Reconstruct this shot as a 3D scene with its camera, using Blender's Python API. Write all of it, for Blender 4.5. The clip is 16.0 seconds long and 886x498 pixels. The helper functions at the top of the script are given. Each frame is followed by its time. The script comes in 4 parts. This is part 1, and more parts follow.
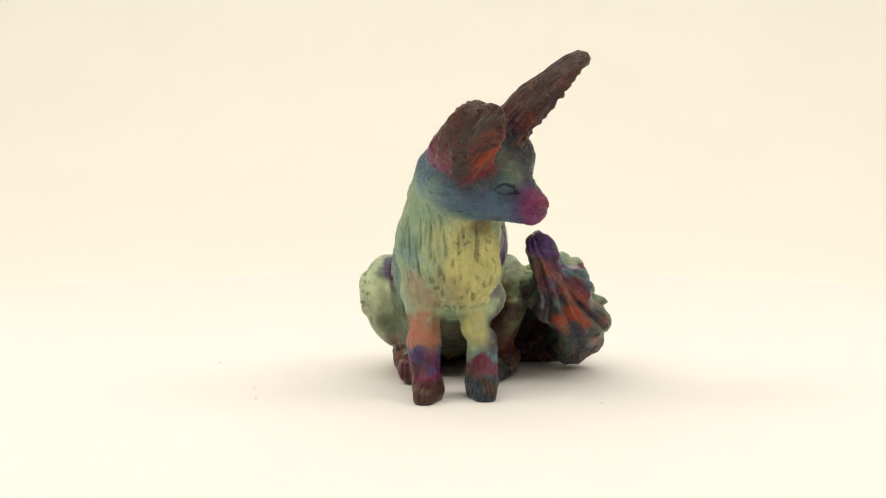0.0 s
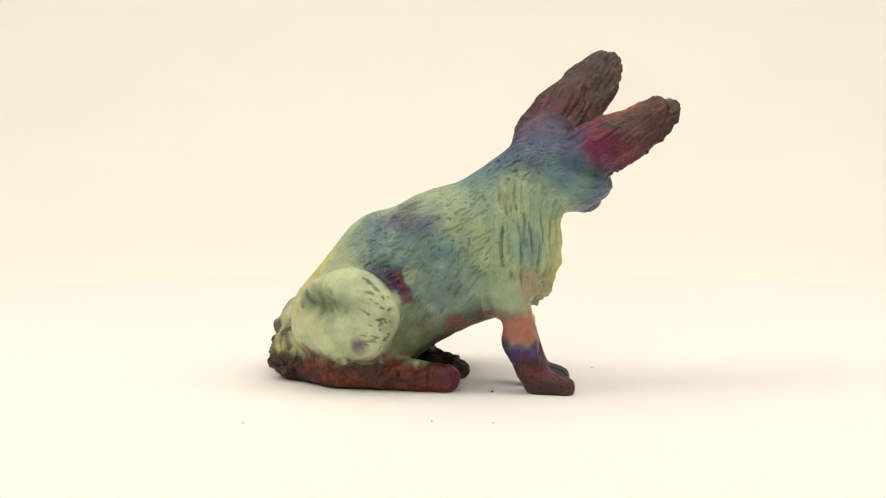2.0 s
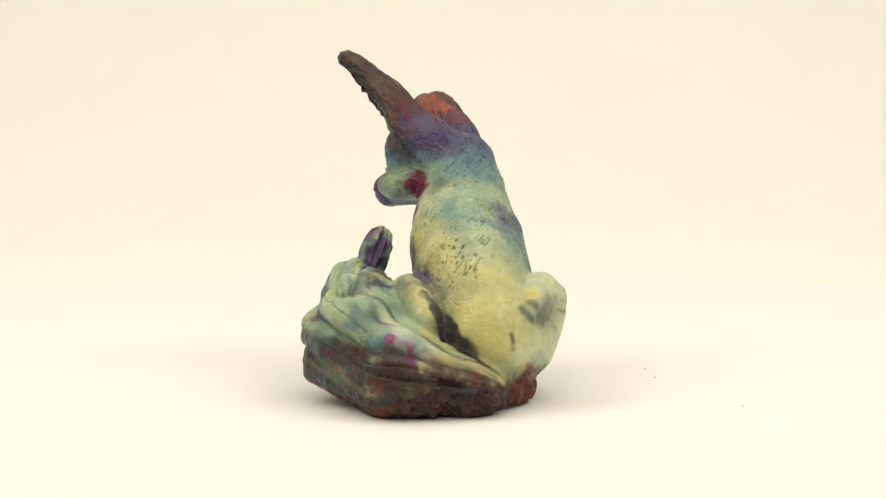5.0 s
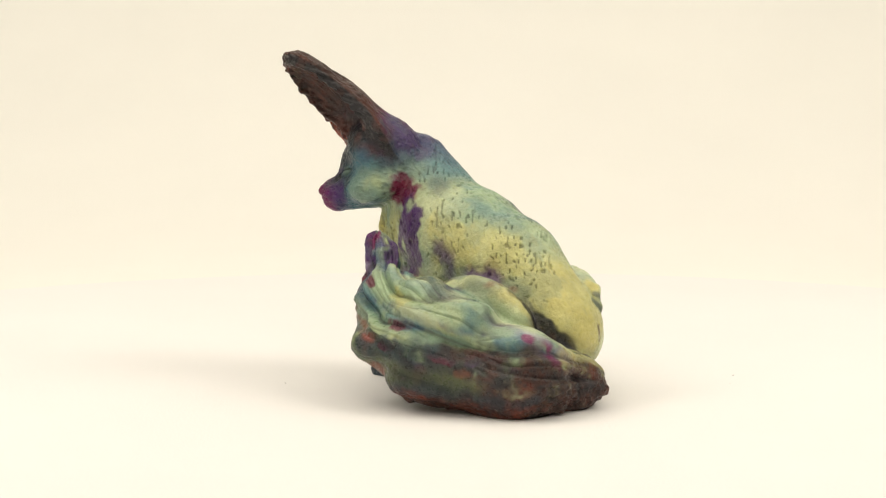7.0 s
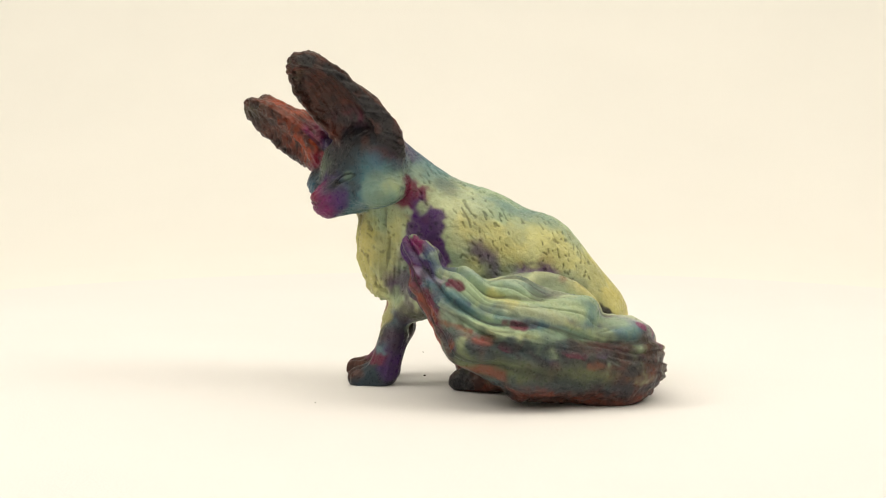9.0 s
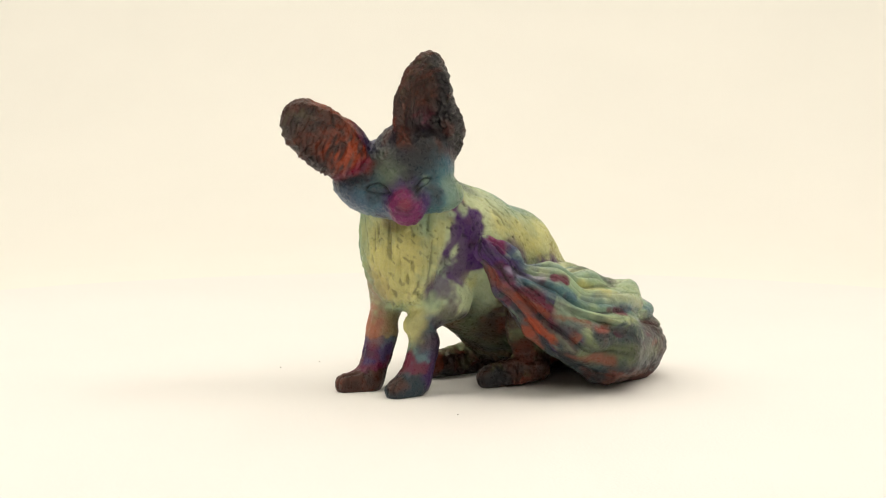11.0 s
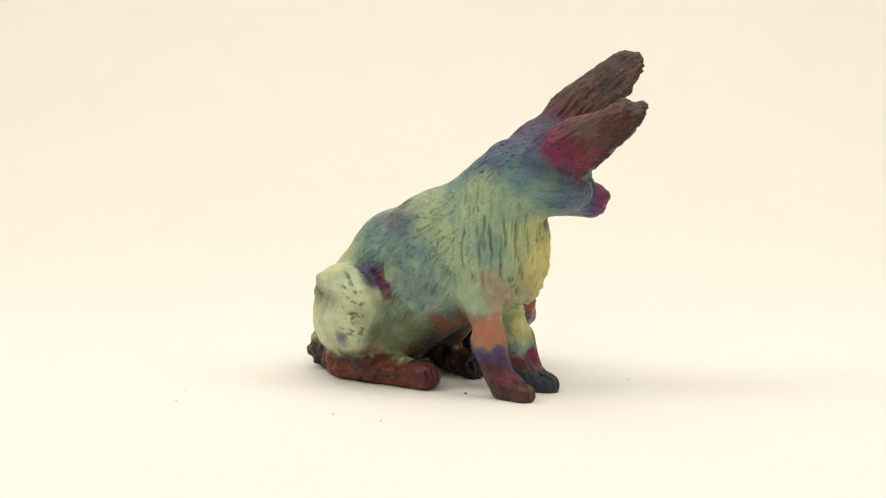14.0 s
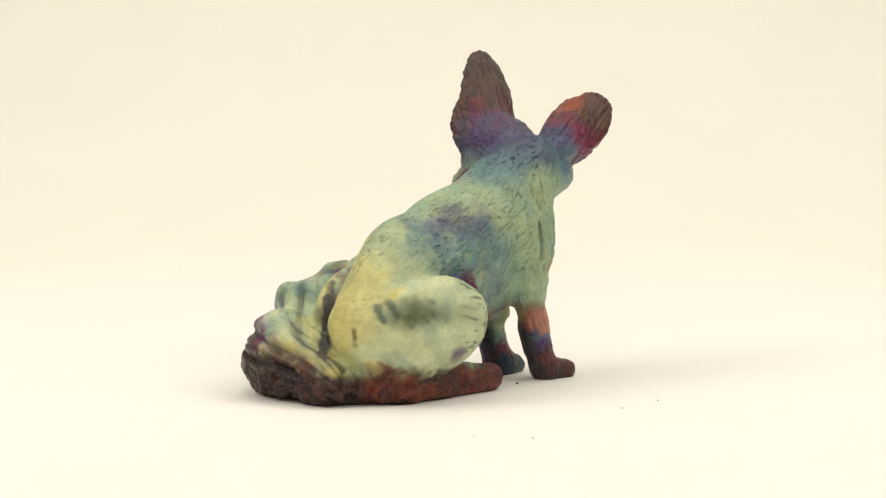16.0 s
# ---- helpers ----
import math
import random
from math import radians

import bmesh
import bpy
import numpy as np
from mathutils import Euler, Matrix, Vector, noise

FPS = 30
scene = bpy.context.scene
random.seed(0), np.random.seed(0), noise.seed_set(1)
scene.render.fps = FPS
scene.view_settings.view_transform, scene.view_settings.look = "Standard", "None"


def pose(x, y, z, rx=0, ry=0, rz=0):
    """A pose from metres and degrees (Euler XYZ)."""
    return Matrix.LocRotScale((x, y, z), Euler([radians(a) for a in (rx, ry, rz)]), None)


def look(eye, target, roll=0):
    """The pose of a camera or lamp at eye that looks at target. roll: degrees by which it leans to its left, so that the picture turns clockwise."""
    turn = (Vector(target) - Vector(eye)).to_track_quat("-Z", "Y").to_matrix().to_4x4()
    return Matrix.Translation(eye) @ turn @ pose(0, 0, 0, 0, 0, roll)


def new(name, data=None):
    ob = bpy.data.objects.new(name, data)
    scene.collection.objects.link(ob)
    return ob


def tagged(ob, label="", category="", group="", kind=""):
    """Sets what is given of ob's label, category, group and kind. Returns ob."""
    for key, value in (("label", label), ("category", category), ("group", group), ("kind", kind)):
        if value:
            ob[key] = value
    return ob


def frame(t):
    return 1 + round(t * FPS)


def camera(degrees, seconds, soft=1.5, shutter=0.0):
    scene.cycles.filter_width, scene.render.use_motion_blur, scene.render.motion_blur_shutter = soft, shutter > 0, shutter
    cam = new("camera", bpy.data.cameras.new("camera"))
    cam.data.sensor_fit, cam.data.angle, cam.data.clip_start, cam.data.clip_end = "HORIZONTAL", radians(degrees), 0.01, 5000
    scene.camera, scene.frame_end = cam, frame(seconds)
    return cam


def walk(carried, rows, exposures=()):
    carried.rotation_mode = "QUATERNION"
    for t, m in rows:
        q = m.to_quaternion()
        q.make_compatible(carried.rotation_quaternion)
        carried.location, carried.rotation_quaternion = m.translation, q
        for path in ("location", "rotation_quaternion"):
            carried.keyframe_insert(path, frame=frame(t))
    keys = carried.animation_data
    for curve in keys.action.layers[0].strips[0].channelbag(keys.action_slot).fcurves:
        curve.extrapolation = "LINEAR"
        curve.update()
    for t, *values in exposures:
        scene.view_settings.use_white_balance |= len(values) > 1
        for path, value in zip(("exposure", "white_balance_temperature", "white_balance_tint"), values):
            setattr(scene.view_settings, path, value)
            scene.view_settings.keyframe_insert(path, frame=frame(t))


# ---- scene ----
# ---- camera ----
TILT, PAN = 5.725, 0.458
EYE = (0.0, -0.7, 0.1187)
cam = camera(25.23, 16.0, soft=1.15)
VIEW = pose(*EYE, 90 - TILT, 0, PAN)
walk(cam, [(0.0, VIEW), (16.0, VIEW)], exposures=[(0.0, 0.05), (16.0, 0.05)])

# ---- light ----
world = bpy.data.worlds.new("studio")
scene.world = world
world.use_nodes = True
world.node_tree.nodes["Background"].inputs[0].default_value = (1.0, 0.915, 0.775, 1)
world.node_tree.nodes["Background"].inputs[1].default_value = 0.25


def softbox(name, eye, target, width, height, power, colour=(1.0, 0.915, 0.775)):
    lamp = bpy.data.lights.new(name, "AREA")
    lamp.shape, lamp.size, lamp.size_y, lamp.energy, lamp.color = "RECTANGLE", width, height, power, colour
    ob = new(name, lamp)
    ob.matrix_world = look(eye, target)
    return ob


softbox("softbox_top", (0.0, 0.15, 1.1), (0, 0.1, 0), 1.6, 1.4, 10.4)
softbox("softbox_left", (-0.8, -0.2, 0.86), (0, -0.05, -0.02), 0.55, 0.55, 3.5)
softbox("softbox_right", (0.8, -0.2, 0.86), (0, -0.05, -0.02), 0.55, 0.55, 3.5)
# unseen fill added above the camera to lift the floor's shadows
softbox("fill_front", (0.0, -1.25, 0.9), (0, -0.25, -0.1), 1.0, 0.6, 4.6)


# ---- materials ----
def material(name):
    m = bpy.data.materials.new(name)
    m.use_nodes = True
    return m, m.node_tree.nodes, m.node_tree.links, m.node_tree.nodes["Principled BSDF"]


def felt_material(name, colour, scale):
    m, n, l, b = material(name)
    tc = n.new("ShaderNodeTexCoord")
    fine, broad = n.new("ShaderNodeTexNoise"), n.new("ShaderNodeTexNoise")
    fine.inputs["Scale"].default_value, fine.inputs["Detail"].default_value = scale, 6
    broad.inputs["Scale"].default_value, broad.inputs["Detail"].default_value = 9, 3
    mix = n.new("ShaderNodeMix")
    mix.data_type = "RGBA"
    l.new(tc.outputs["Object"], fine.inputs["Vector"])
    l.new(tc.outputs["Object"], broad.inputs["Vector"])
    mix.inputs[6].default_value = (*[c * 0.955 for c in colour], 1)
    mix.inputs[7].default_value = (*colour, 1)
    l.new(broad.outputs["Fac"], mix.inputs[0])
    l.new(mix.outputs[2], b.inputs["Base Color"])
    bump = n.new("ShaderNodeBump")
    bump.inputs["Strength"].default_value, bump.inputs["Distance"].default_value = 0.25, 0.0006
    l.new(fine.outputs["Fac"], bump.inputs["Height"])
    l.new(bump.outputs["Normal"], b.inputs["Normal"])
    b.inputs["Roughness"].default_value = 0.95
    b.inputs["Specular IOR Level"].default_value = 0.15
    return m


def clay_material():
    m, n, l, b = material("iridescent_patina")
    at = n.new("ShaderNodeAttribute")
    at.attribute_name = "paint"
    tc = n.new("ShaderNodeTexCoord")
    grain, patch = n.new("ShaderNodeTexNoise"), n.new("ShaderNodeTexNoise")
    grain.inputs["Scale"].default_value, grain.inputs["Detail"].default_value = 1500, 5
    patch.inputs["Scale"].default_value, patch.inputs["Detail"].default_value = 160, 6
    for node in (grain, patch):
        l.new(tc.outputs["Object"], node.inputs["Vector"])
    var = n.new("ShaderNodeMapRange")
    var.inputs["To Min"].default_value, var.inputs["To Max"].default_value = 0.82, 1.18
    l.new(patch.outputs["Fac"], var.inputs["Value"])
    mul = n.new("ShaderNodeMix")
    mul.data_type, mul.blend_type = "RGBA", "MULTIPLY"
    mul.inputs[0].default_value = 1.0
    l.new(at.outputs["Color"], mul.inputs[6])
    l.new(var.outputs["Result"], mul.inputs[7])
    speck = n.new("ShaderNodeTexNoise")
    speck.inputs["Scale"].default_value, speck.inputs["Detail"].default_value, speck.inputs["Roughness"].default_value = 700, 5, 0.7
    l.new(tc.outputs["Object"], speck.inputs["Vector"])
    fleck = n.new("ShaderNodeMapRange")
    fleck.inputs["From Min"].default_value, fleck.inputs["From Max"].default_value = 0.3, 0.7
    fleck.inputs["To Min"].default_value, fleck.inputs["To Max"].default_value = 0.93, 1.07
    l.new(speck.outputs["Fac"], fleck.inputs["Value"])
    mul2 = n.new("ShaderNodeMix")
    mul2.data_type, mul2.blend_type = "RGBA", "MULTIPLY"
    mul2.inputs[0].default_value = 1.0
    l.new(mul.outputs[2], mul2.inputs[6])
    l.new(fleck.outputs["Result"], mul2.inputs[7])
    l.new(mul2.outputs[2], b.inputs["Base Color"])
    bump = n.new("ShaderNodeBump")
    bump.inputs["Strength"].default_value, bump.inputs["Distance"].default_value = 0.85, 0.00035
    streak = n.new("ShaderNodeTexNoise")
    streak.inputs["Scale"].default_value, streak.inputs["Detail"].default_value, streak.inputs["Distortion"].default_value = 420, 6, 1.2
    l.new(tc.outputs["Object"], streak.inputs["Vector"])
    both = n.new("ShaderNodeMath")
    both.operation = "ADD"
    l.new(grain.outputs["Fac"], both.inputs[0])
    l.new(streak.outputs["Fac"], both.inputs[1])
    l.new(both.outputs[0], bump.inputs["Height"])
    l.new(bump.outputs["Normal"], b.inputs["Normal"])
    rough = n.new("ShaderNodeMapRange")
    rough.inputs["To Min"].default_value, rough.inputs["To Max"].default_value = 0.5, 0.16
    rough.inputs["From Min"].default_value, rough.inputs["From Max"].default_value = 0.4, 0.66
    l.new(speck.outputs["Fac"], rough.inputs["Value"])
    l.new(rough.outputs["Result"], b.inputs["Roughness"])
    b.inputs["Specular IOR Level"].default_value = 0.45
    return m


def plain_material(name, colour, rough=0.8):
    m, n, l, b = material(name)
    noise_node = n.new("ShaderNodeTexNoise")
    noise_node.inputs["Scale"].default_value = 30
    ramp = n.new("ShaderNodeMix")
    ramp.data_type = "RGBA"
    ramp.inputs[6].default_value = (*[c * 0.93 for c in colour], 1)
    ramp.inputs[7].default_value = (*colour, 1)
    l.new(noise_node.outputs["Fac"], ramp.inputs[0])
    l.new(ramp.outputs[2], b.inputs["Base Color"])
    b.inputs["Roughness"].default_value = rough
    return m


PAPER = felt_material("white_felt", (0.915, 0.91, 0.875), 900)
COVER = felt_material("turntable_felt", (0.89, 0.885, 0.89), 900)
CLAY = clay_material()
WALL = plain_material("wall_paint", (0.78, 0.77, 0.74))
CRUMB = plain_material("clay_crumb", (0.05, 0.035, 0.03))


def mesh_object(name, bm, mat, smooth=True):
    me = bpy.data.meshes.new(name)
    bm.to_mesh(me)
    bm.free()
    me.materials.append(mat)
    for p in me.polygons:
        p.use_smooth = smooth
    return new(name, me)


# ---- the sweep, the room ----
def sweep():
    """A felt sheet that lies on the table and curves up behind into a backdrop."""
    profile = [(-1.5 + 0.11 * i, -0.004) for i in range(17)]
    for i in range(25):
        a = radians(90 * i / 24)
        profile.append((0.37 + 0.8 * math.sin(a), -0.004 + 0.8 * (1 - math.cos(a))))
    profile += [(1.17, 1.0), (1.17, 1.25), (1.17, 1.5)]
    bm = bmesh.new()
    xs = [-1.3 + 2.6 * i / 26 for i in range(27)]
    rows = [[bm.verts.new((x, y, z)) for x in xs] for y, z in profile]
    for a, b in zip(rows, rows[1:]):
        for i in range(len(xs) - 1):
            bm.faces.new((a[i], a[i + 1], b[i + 1], b[i]))
    ob = mesh_object("backdrop", bm, PAPER)
    ob.modifiers.new("thickness", "SOLIDIFY").thickness = 0.003
    return tagged(ob, "seamless cream-white felt sheet curving up behind the figurine", "backdrop", kind="structure")


def box(name, lo, hi, mat, label, category):
    bm = bmesh.new()
    bmesh.ops.create_cube(bm, size=1)
    for v in bm.verts:
        v.co = [(lo[i] + hi[i]) / 2 + v.co[i] * (hi[i] - lo[i]) for i in range(3)]
    return tagged(mesh_object(name, bm, mat, False), label, category, kind="structure")


sweep()
box("floor", (-2, -2.2, -0.1), (2, 1.6, -0.0075), WALL, "plain pale studio table and floor under the felt", "floor")
box("wall_north", (-2, 1.6, -0.1), (2, 1.7, 2.2), WALL, "plain off-white studio wall", "wall")
box("wall_south", (-2, -2.3, -0.1), (2, -2.2, 2.2), WALL, "plain off-white studio wall", "wall")
box("wall_east", (2, -2.3, -0.1), (2.1, 1.7, 2.2), WALL, "plain off-white studio wall", "wall")
box("wall_west", (-2.1, -2.3, -0.1), (-2, 1.7, 2.2), WALL, "plain off-white studio wall", "wall")
box("ceiling", (-2.1, -2.3, 2.2), (2.1, 1.7, 2.3), WALL, "plain off-white studio ceiling", "ceiling")


def disc(name, radius, thick, mat):
    bm = bmesh.new()
    n = 128
    rings = [(0.0008, 0), (radius - 0.001, 0), (radius, -0.001), (radius, -thick)]
    loops = [[bm.verts.new((r * math.cos(2 * math.pi * i / n), r * math.sin(2 * math.pi * i / n), z)) for i in range(n)] for r, z in rings]
    bm.faces.new(loops[0])
    bm.faces.new(loops[-1][::-1])
    for a, b in zip(loops, loops[1:]):
        for i in range(n):
            bm.faces.new((a[i], b[i], b[(i + 1) % n], a[(i + 1) % n]))
    return mesh_object(name, bm, mat, False)


turntable = tagged(disc("turntable", 0.36, 0.004, COVER), "flat round turntable covered in cream-white felt", "turntable")


# ---- the fox figurine, modelled in millimetres ----
def lattice(p, seed, table={}):
    """Smooth value noise, -1 to 1, at the points p."""
    if seed not in table:
        table[seed] = np.random.default_rng(seed).random((64, 64, 64), dtype=np.float32) * 2 - 1
    tab = table[seed]
    i = np.floor(p).astype(np.int64)
    f = p - i
    f = f * f * (3 - 2 * f)
    out = 0
    for dx in (0, 1):
        for dy in (0, 1):
            for dz in (0, 1):
                w = (f[:, 0] if dx else 1 - f[:, 0]) * (f[:, 1] if dy else 1 - f[:, 1]) * (f[:, 2] if dz else 1 - f[:, 2])
                out = out + w * tab[(i[:, 0] + dx) & 63, (i[:, 1] + dy) & 63, (i[:, 2] + dz) & 63]
    return out


def strokes(p, along, length, width, seed):
    """Noise drawn out along one direction, like strokes of a modelling tool."""
    a = np.array(along, float)
    a /= np.linalg.norm(a)
    b = np.cross(a, (0.31, 0.57, 0.76))
    b /= np.linalg.norm(b)
    frame_ = np.stack([a / length, b / width, np.cross(a, b) / width])
    return lattice(p @ frame_.T + 31.7 * seed, seed)


def turn_matrix(ex, ey, ez):
    return np.array(Euler((radians(ex), radians(ey), radians(ez)), "XYZ").to_matrix())


FORMS = {}


def limb(name, a, b, ra, rb):
    FORMS[name] = ("limb", np.array(a), np.array(b), ra, rb)


def lump(name, centre, radii, turn=(0, 0, 0)):
    FORMS[name] = ("lump", np.array(centre), turn_matrix(*turn), np.array(radii))


def form_distance(form, p):
    if form[0] == "limb":
        _, a, b, ra, rb = form
        ab, ap = b - a, p - a
        s = np.clip(ap @ ab / (ab @ ab), 0, 1)
        d = ap - s[:, None] * ab
        return np.sqrt((d * d).sum(1)) - (ra + (rb - ra) * s)
    _, c, turn, r = form
    q = (p - c) @ turn
    k0 = np.sqrt(((q / r) ** 2).sum(1))
    k1 = np.sqrt(((q / r ** 2) ** 2).sum(1)) + 1e-9
    return k0 * (k0 - 1) / k1


def model():
    limb("body.torso", (-6.7, 28.2, 24.6), (-2.6, 5.8, 49.4), 19.8, 20.1)
    limb("body.rump", (-7.4, 44.6, 24.1), (-3.5, 26.3, 44.6), 15.1, 16.7)
    limb("body.neck", (-2.0, -10.5, 57.3), (-1.8, -28.7, 75.4), 17.7, 13.6)
    lump("body.chest", (-3.6, -24.7, 48.0), (17.1, 11.2, 20.2), (10.8, -12.7, -16.6))
    limb("head.skull", (11.8, -29.9, 80.8), (12.4, -34.6, 77.1), 14.2, 12.0)
    limb("head.snout", (14.8, -35.7, 69.0), (23.8, -40.9, 66.6), 6.9, 6.0)
    lump("head.cheek", (0.2, -39.4, 71.1), (12.5, 16.4, 7.5), (1.6, 22.0, 43.5))
    lump("head.cheek_l", (18.0, -25.1, 70.5), (10.2, 10.8, 5.8), (8.6, 6.2, 39.7))
    limb("arm_r.upper", (-13.1, -21.1, 36.0), (-10.8, -26.6, 18.9), 7.2, 3.9)
    limb("arm_r.lower", (-12.4, -24.3, 19.0), (-10.7, -30.7, 4.6), 5.3, 4.7)
    limb("arm_r.paw", (-10.1, -33.5, 2.9), (-11.7, -41.1, 2.6), 4.7, 3.9)
    limb("arm_l.upper", (7.7, -11.5, 32.2), (4.3, -23.5, 23.8), 8.6, 3.5)
    limb("arm_l.lower", (8.3, -21.7, 18.0), (7.7, -25.1, 5.6), 5.1, 5.4)
    limb("arm_l.paw", (7.9, -28.7, 3.0), (9.0, -34.3, 2.2), 4.9, 4.0)
    lump("hind_r.thigh", (-23.6, 33.1, 26.1), (9.5, 21.2, 16.9), (-16.8, -8.2, -21.5))
    limb("hind_r.foot", (-17.6, 36.0, 6.3), (-16.7, 0.0, 4.7), 6.6, 4.9)
    lump("hind_l.thigh", (14.8, 30.9, 24.9), (8.8, 23.4, 18.8), (-1.0, 14.3, 11.3))
    limb("hind_l.foot", (16.3, 21.6, 6.6), (12.2, 3.2, 3.5), 5.7, 4.0)
    limb("tail.root", (-5.0, 60.7, 8.1), (20.9, 61.9, 18.3), 7.3, 10.1)
    limb("tail.back", (25.5, 58.6, 10.4), (46.2, 35.3, 13.2), 11.7, 8.6)
    lump("tail.fan", (40.3, 31.3, 26.7), (10.5, 26.3, 8.0), (18.0, 6.4, 29.2))
    limb("tail.rise", (35.1, 6.7, 33.6), (32.4, -5.4, 37.9), 12.0, 4.0)
    limb("tail.point", (29.4, -3.7, 47.3), (27.9, -10.3, 51.0), 5.1, 4.1)
    lump("ear_l.blade", (26.4, -36.5, 100.0), (4.5, 11.0, 25.6), (31.5, 38.9, 7.9))
    lump("ear_l.lobe", (19.2, -27.1, 91.1), (3.0, 11.5, 14.6), (25.4, 29.1, -16.7))
    lump("ear_r.blade", (6.2, -61.8, 89.0), (3.5, 10.5, 19.2), (36.9, 40.2, -34.3))
    lump("ear_l.fold", (22.7, -35.4, 103.1), (3.0, 3.5, 20.7), (28.4, 47.6, 7.6))
    lump("ear_r.fold", (1.2, -60.3, 91.1), (3.0, 9.5, 16.2), (31.5, 39.8, -38.8))
    limb("hind_r.base", (-16.7, 42.0, 6.3), (-0.0, 61.9, 5.6), 6.2, 6.4)
    limb("tail.wall", (16.4, 61.3, 9.9), (33.3, 27.1, 35.1), 6.8, 8.8)
    limb("tail.corner", (2, 60, 8), (-2, 63.5, 10), 5.2, 3.0)
    lump("ear_r.lobe", (-2.2, -48.8, 87.9), (5.8, 8.0, 15.2), (35.7, 53.6, -27.4))
    limb("tail.heel", (18, 66, 13), (15, 70.3, 15), 5.0, 3.2)
    limb("tail.keel", (41.5, 11, 20), (41, 30, 10), 4.2, 5.4)
    limb("hind_r.fill", (-23, 39, 18), (-13, 49, 20), 6.5, 8.0)
    limb("body.belly", (-3, -8, 35), (-4, 14, 27), 11.2, 12.2)


model()
SCOOPS = {}


def scoop(name, depth, slim):
    """The hollow of an ear, set off from its form along the form's own first axis."""
    _, c, turn, r = FORMS[name]
    shift = turn @ np.array((depth, 0, 2.0))
    SCOOPS[name] = ("lump", c + shift, turn, r * np.array(slim))


scoop("ear_l.blade", 6.6, (2.1, 0.9, 0.92))
scoop("ear_r.blade", 6.0, (1.8, 0.88, 0.9))
# how softly the forms of each group flow into one another
SOFT = {"body": 3.0, "head": 2.0, "ear_l": 2.0, "ear_r": 2.0, "arm_r": 1.5, "arm_l": 1.5, "hind_r": 1.5, "hind_l": 1.5, "tail": 4.0}


def group_distance(group, p):
    total = 0
    for name, form in FORMS.items():
        if name.startswith(group + "."):
            total = total + np.exp(-np.clip(form_distance(form, p), -60, 200) / SOFT[group])
    d = -SOFT[group] * np.log(np.maximum(total, 1e-80))
    for name, hollow in SCOOPS.items():
        if name.startswith(group + "."):
            d = np.maximum(d, -form_distance(hollow, p))
    return d


def fox_distance(p):
    total = sum(np.exp(-np.clip(group_distance(g, p), -60, 200) / 1.2) for g in SOFT)
    d = -1.2 * np.log(np.maximum(total, 1e-80))
    return np.maximum(d, -p[:, 2])


def surface(field, lo, hi, step, block=8):
    """Meshes the zero surface of a distance field: one vertex in each crossed cell, one face on each crossed edge."""
    lo = np.array(lo, float)
    nb = np.ceil((np.array(hi) - lo) / (step * block)).astype(int)
    n = nb * block
    grid = np.full(n, 9.0, np.float32)
    bi = np.stack(np.meshgrid(*[np.arange(k) for k in nb], indexing="ij"), -1).reshape(-1, 3)
    d = field(lo + (bi + 0.5) * block * step)
    near = bi[np.abs(d) < block * step * 1.35]
    inside = bi[d <= -block * step * 1.35]
    off = np.stack(np.meshgrid(*[np.arange(block)] * 3, indexing="ij"), -1).reshape(-1, 3)
    for k in range(0, len(inside), 500):
        ix = (inside[k:k + 500, None] * block + off).reshape(-1, 3)
        grid[ix[:, 0], ix[:, 1], ix[:, 2]] = -9.0
    for k in range(0, len(near), 300):
        ix = (near[k:k + 300, None] * block + off).reshape(-1, 3)
        grid[ix[:, 0], ix[:, 1], ix[:, 2]] = field(lo + ix * step)
    neg = grid < 0
    count = np.zeros(n - 1, np.int8)
    corners = [(i, j, k) for i in (0, 1) for j in (0, 1) for k in (0, 1)]
    for i, j, k in corners:
        count += neg[i:n[0] - 1 + i, j:n[1] - 1 + j, k:n[2] - 1 + k]
    cells = np.argwhere((count > 0) & (count < 8))
    index = np.full(n - 1, -1, np.int32)
    index[cells[:, 0], cells[:, 1], cells[:, 2]] = np.arange(len(cells))
    val = {c: grid[cells[:, 0] + c[0], cells[:, 1] + c[1], cells[:, 2] + c[2]] for c in corners}
    acc, num = np.zeros((len(cells), 3)), np.zeros(len(cells))
    for c in corners:
        for ax in range(3):
            if c[ax] == 0:
                e = tuple(1 if q == ax else c[q] for q in range(3))
                cross = (val[c] < 0) != (val[e] < 0)
                s = np.where(cross, val[c] / np.where(cross, val[c] - val[e], 1), 0)
                pt = np.array(c, float) + 0 * acc
                pt[:, ax] += s
                acc += pt * cross[:, None]
                num += cross
    verts = lo + (cells + acc / num[:, None]) * step
    faces = []
    for ax in range(3):
        u, v = (ax + 1) % 3, (ax + 2) % 3
        a = [slice(1, m - 1) for m in n]
        b = list(a)
        b[ax] = slice(2, n[ax])
        na, nb_ = neg[tuple(a)], neg[tuple(b)]
        for flip in (False, True):
            e = np.argwhere((na & ~nb_) if not flip else (~na & nb_)) + 1
            quad = []
            for du, dv in ((0, 0), (1, 0), (1, 1), (0, 1)):
                w = e.copy()
                w[:, u] -= 1 - du
                w[:, v] -= 1 - dv
                quad.append(index[w[:, 0], w[:, 1], w[:, 2]])
            q = np.stack(quad, 1)
            faces.append(q[:, ::-1] if flip else q)
    faces = np.concatenate(faces)
    return verts, faces[(faces >= 0).all(1)]


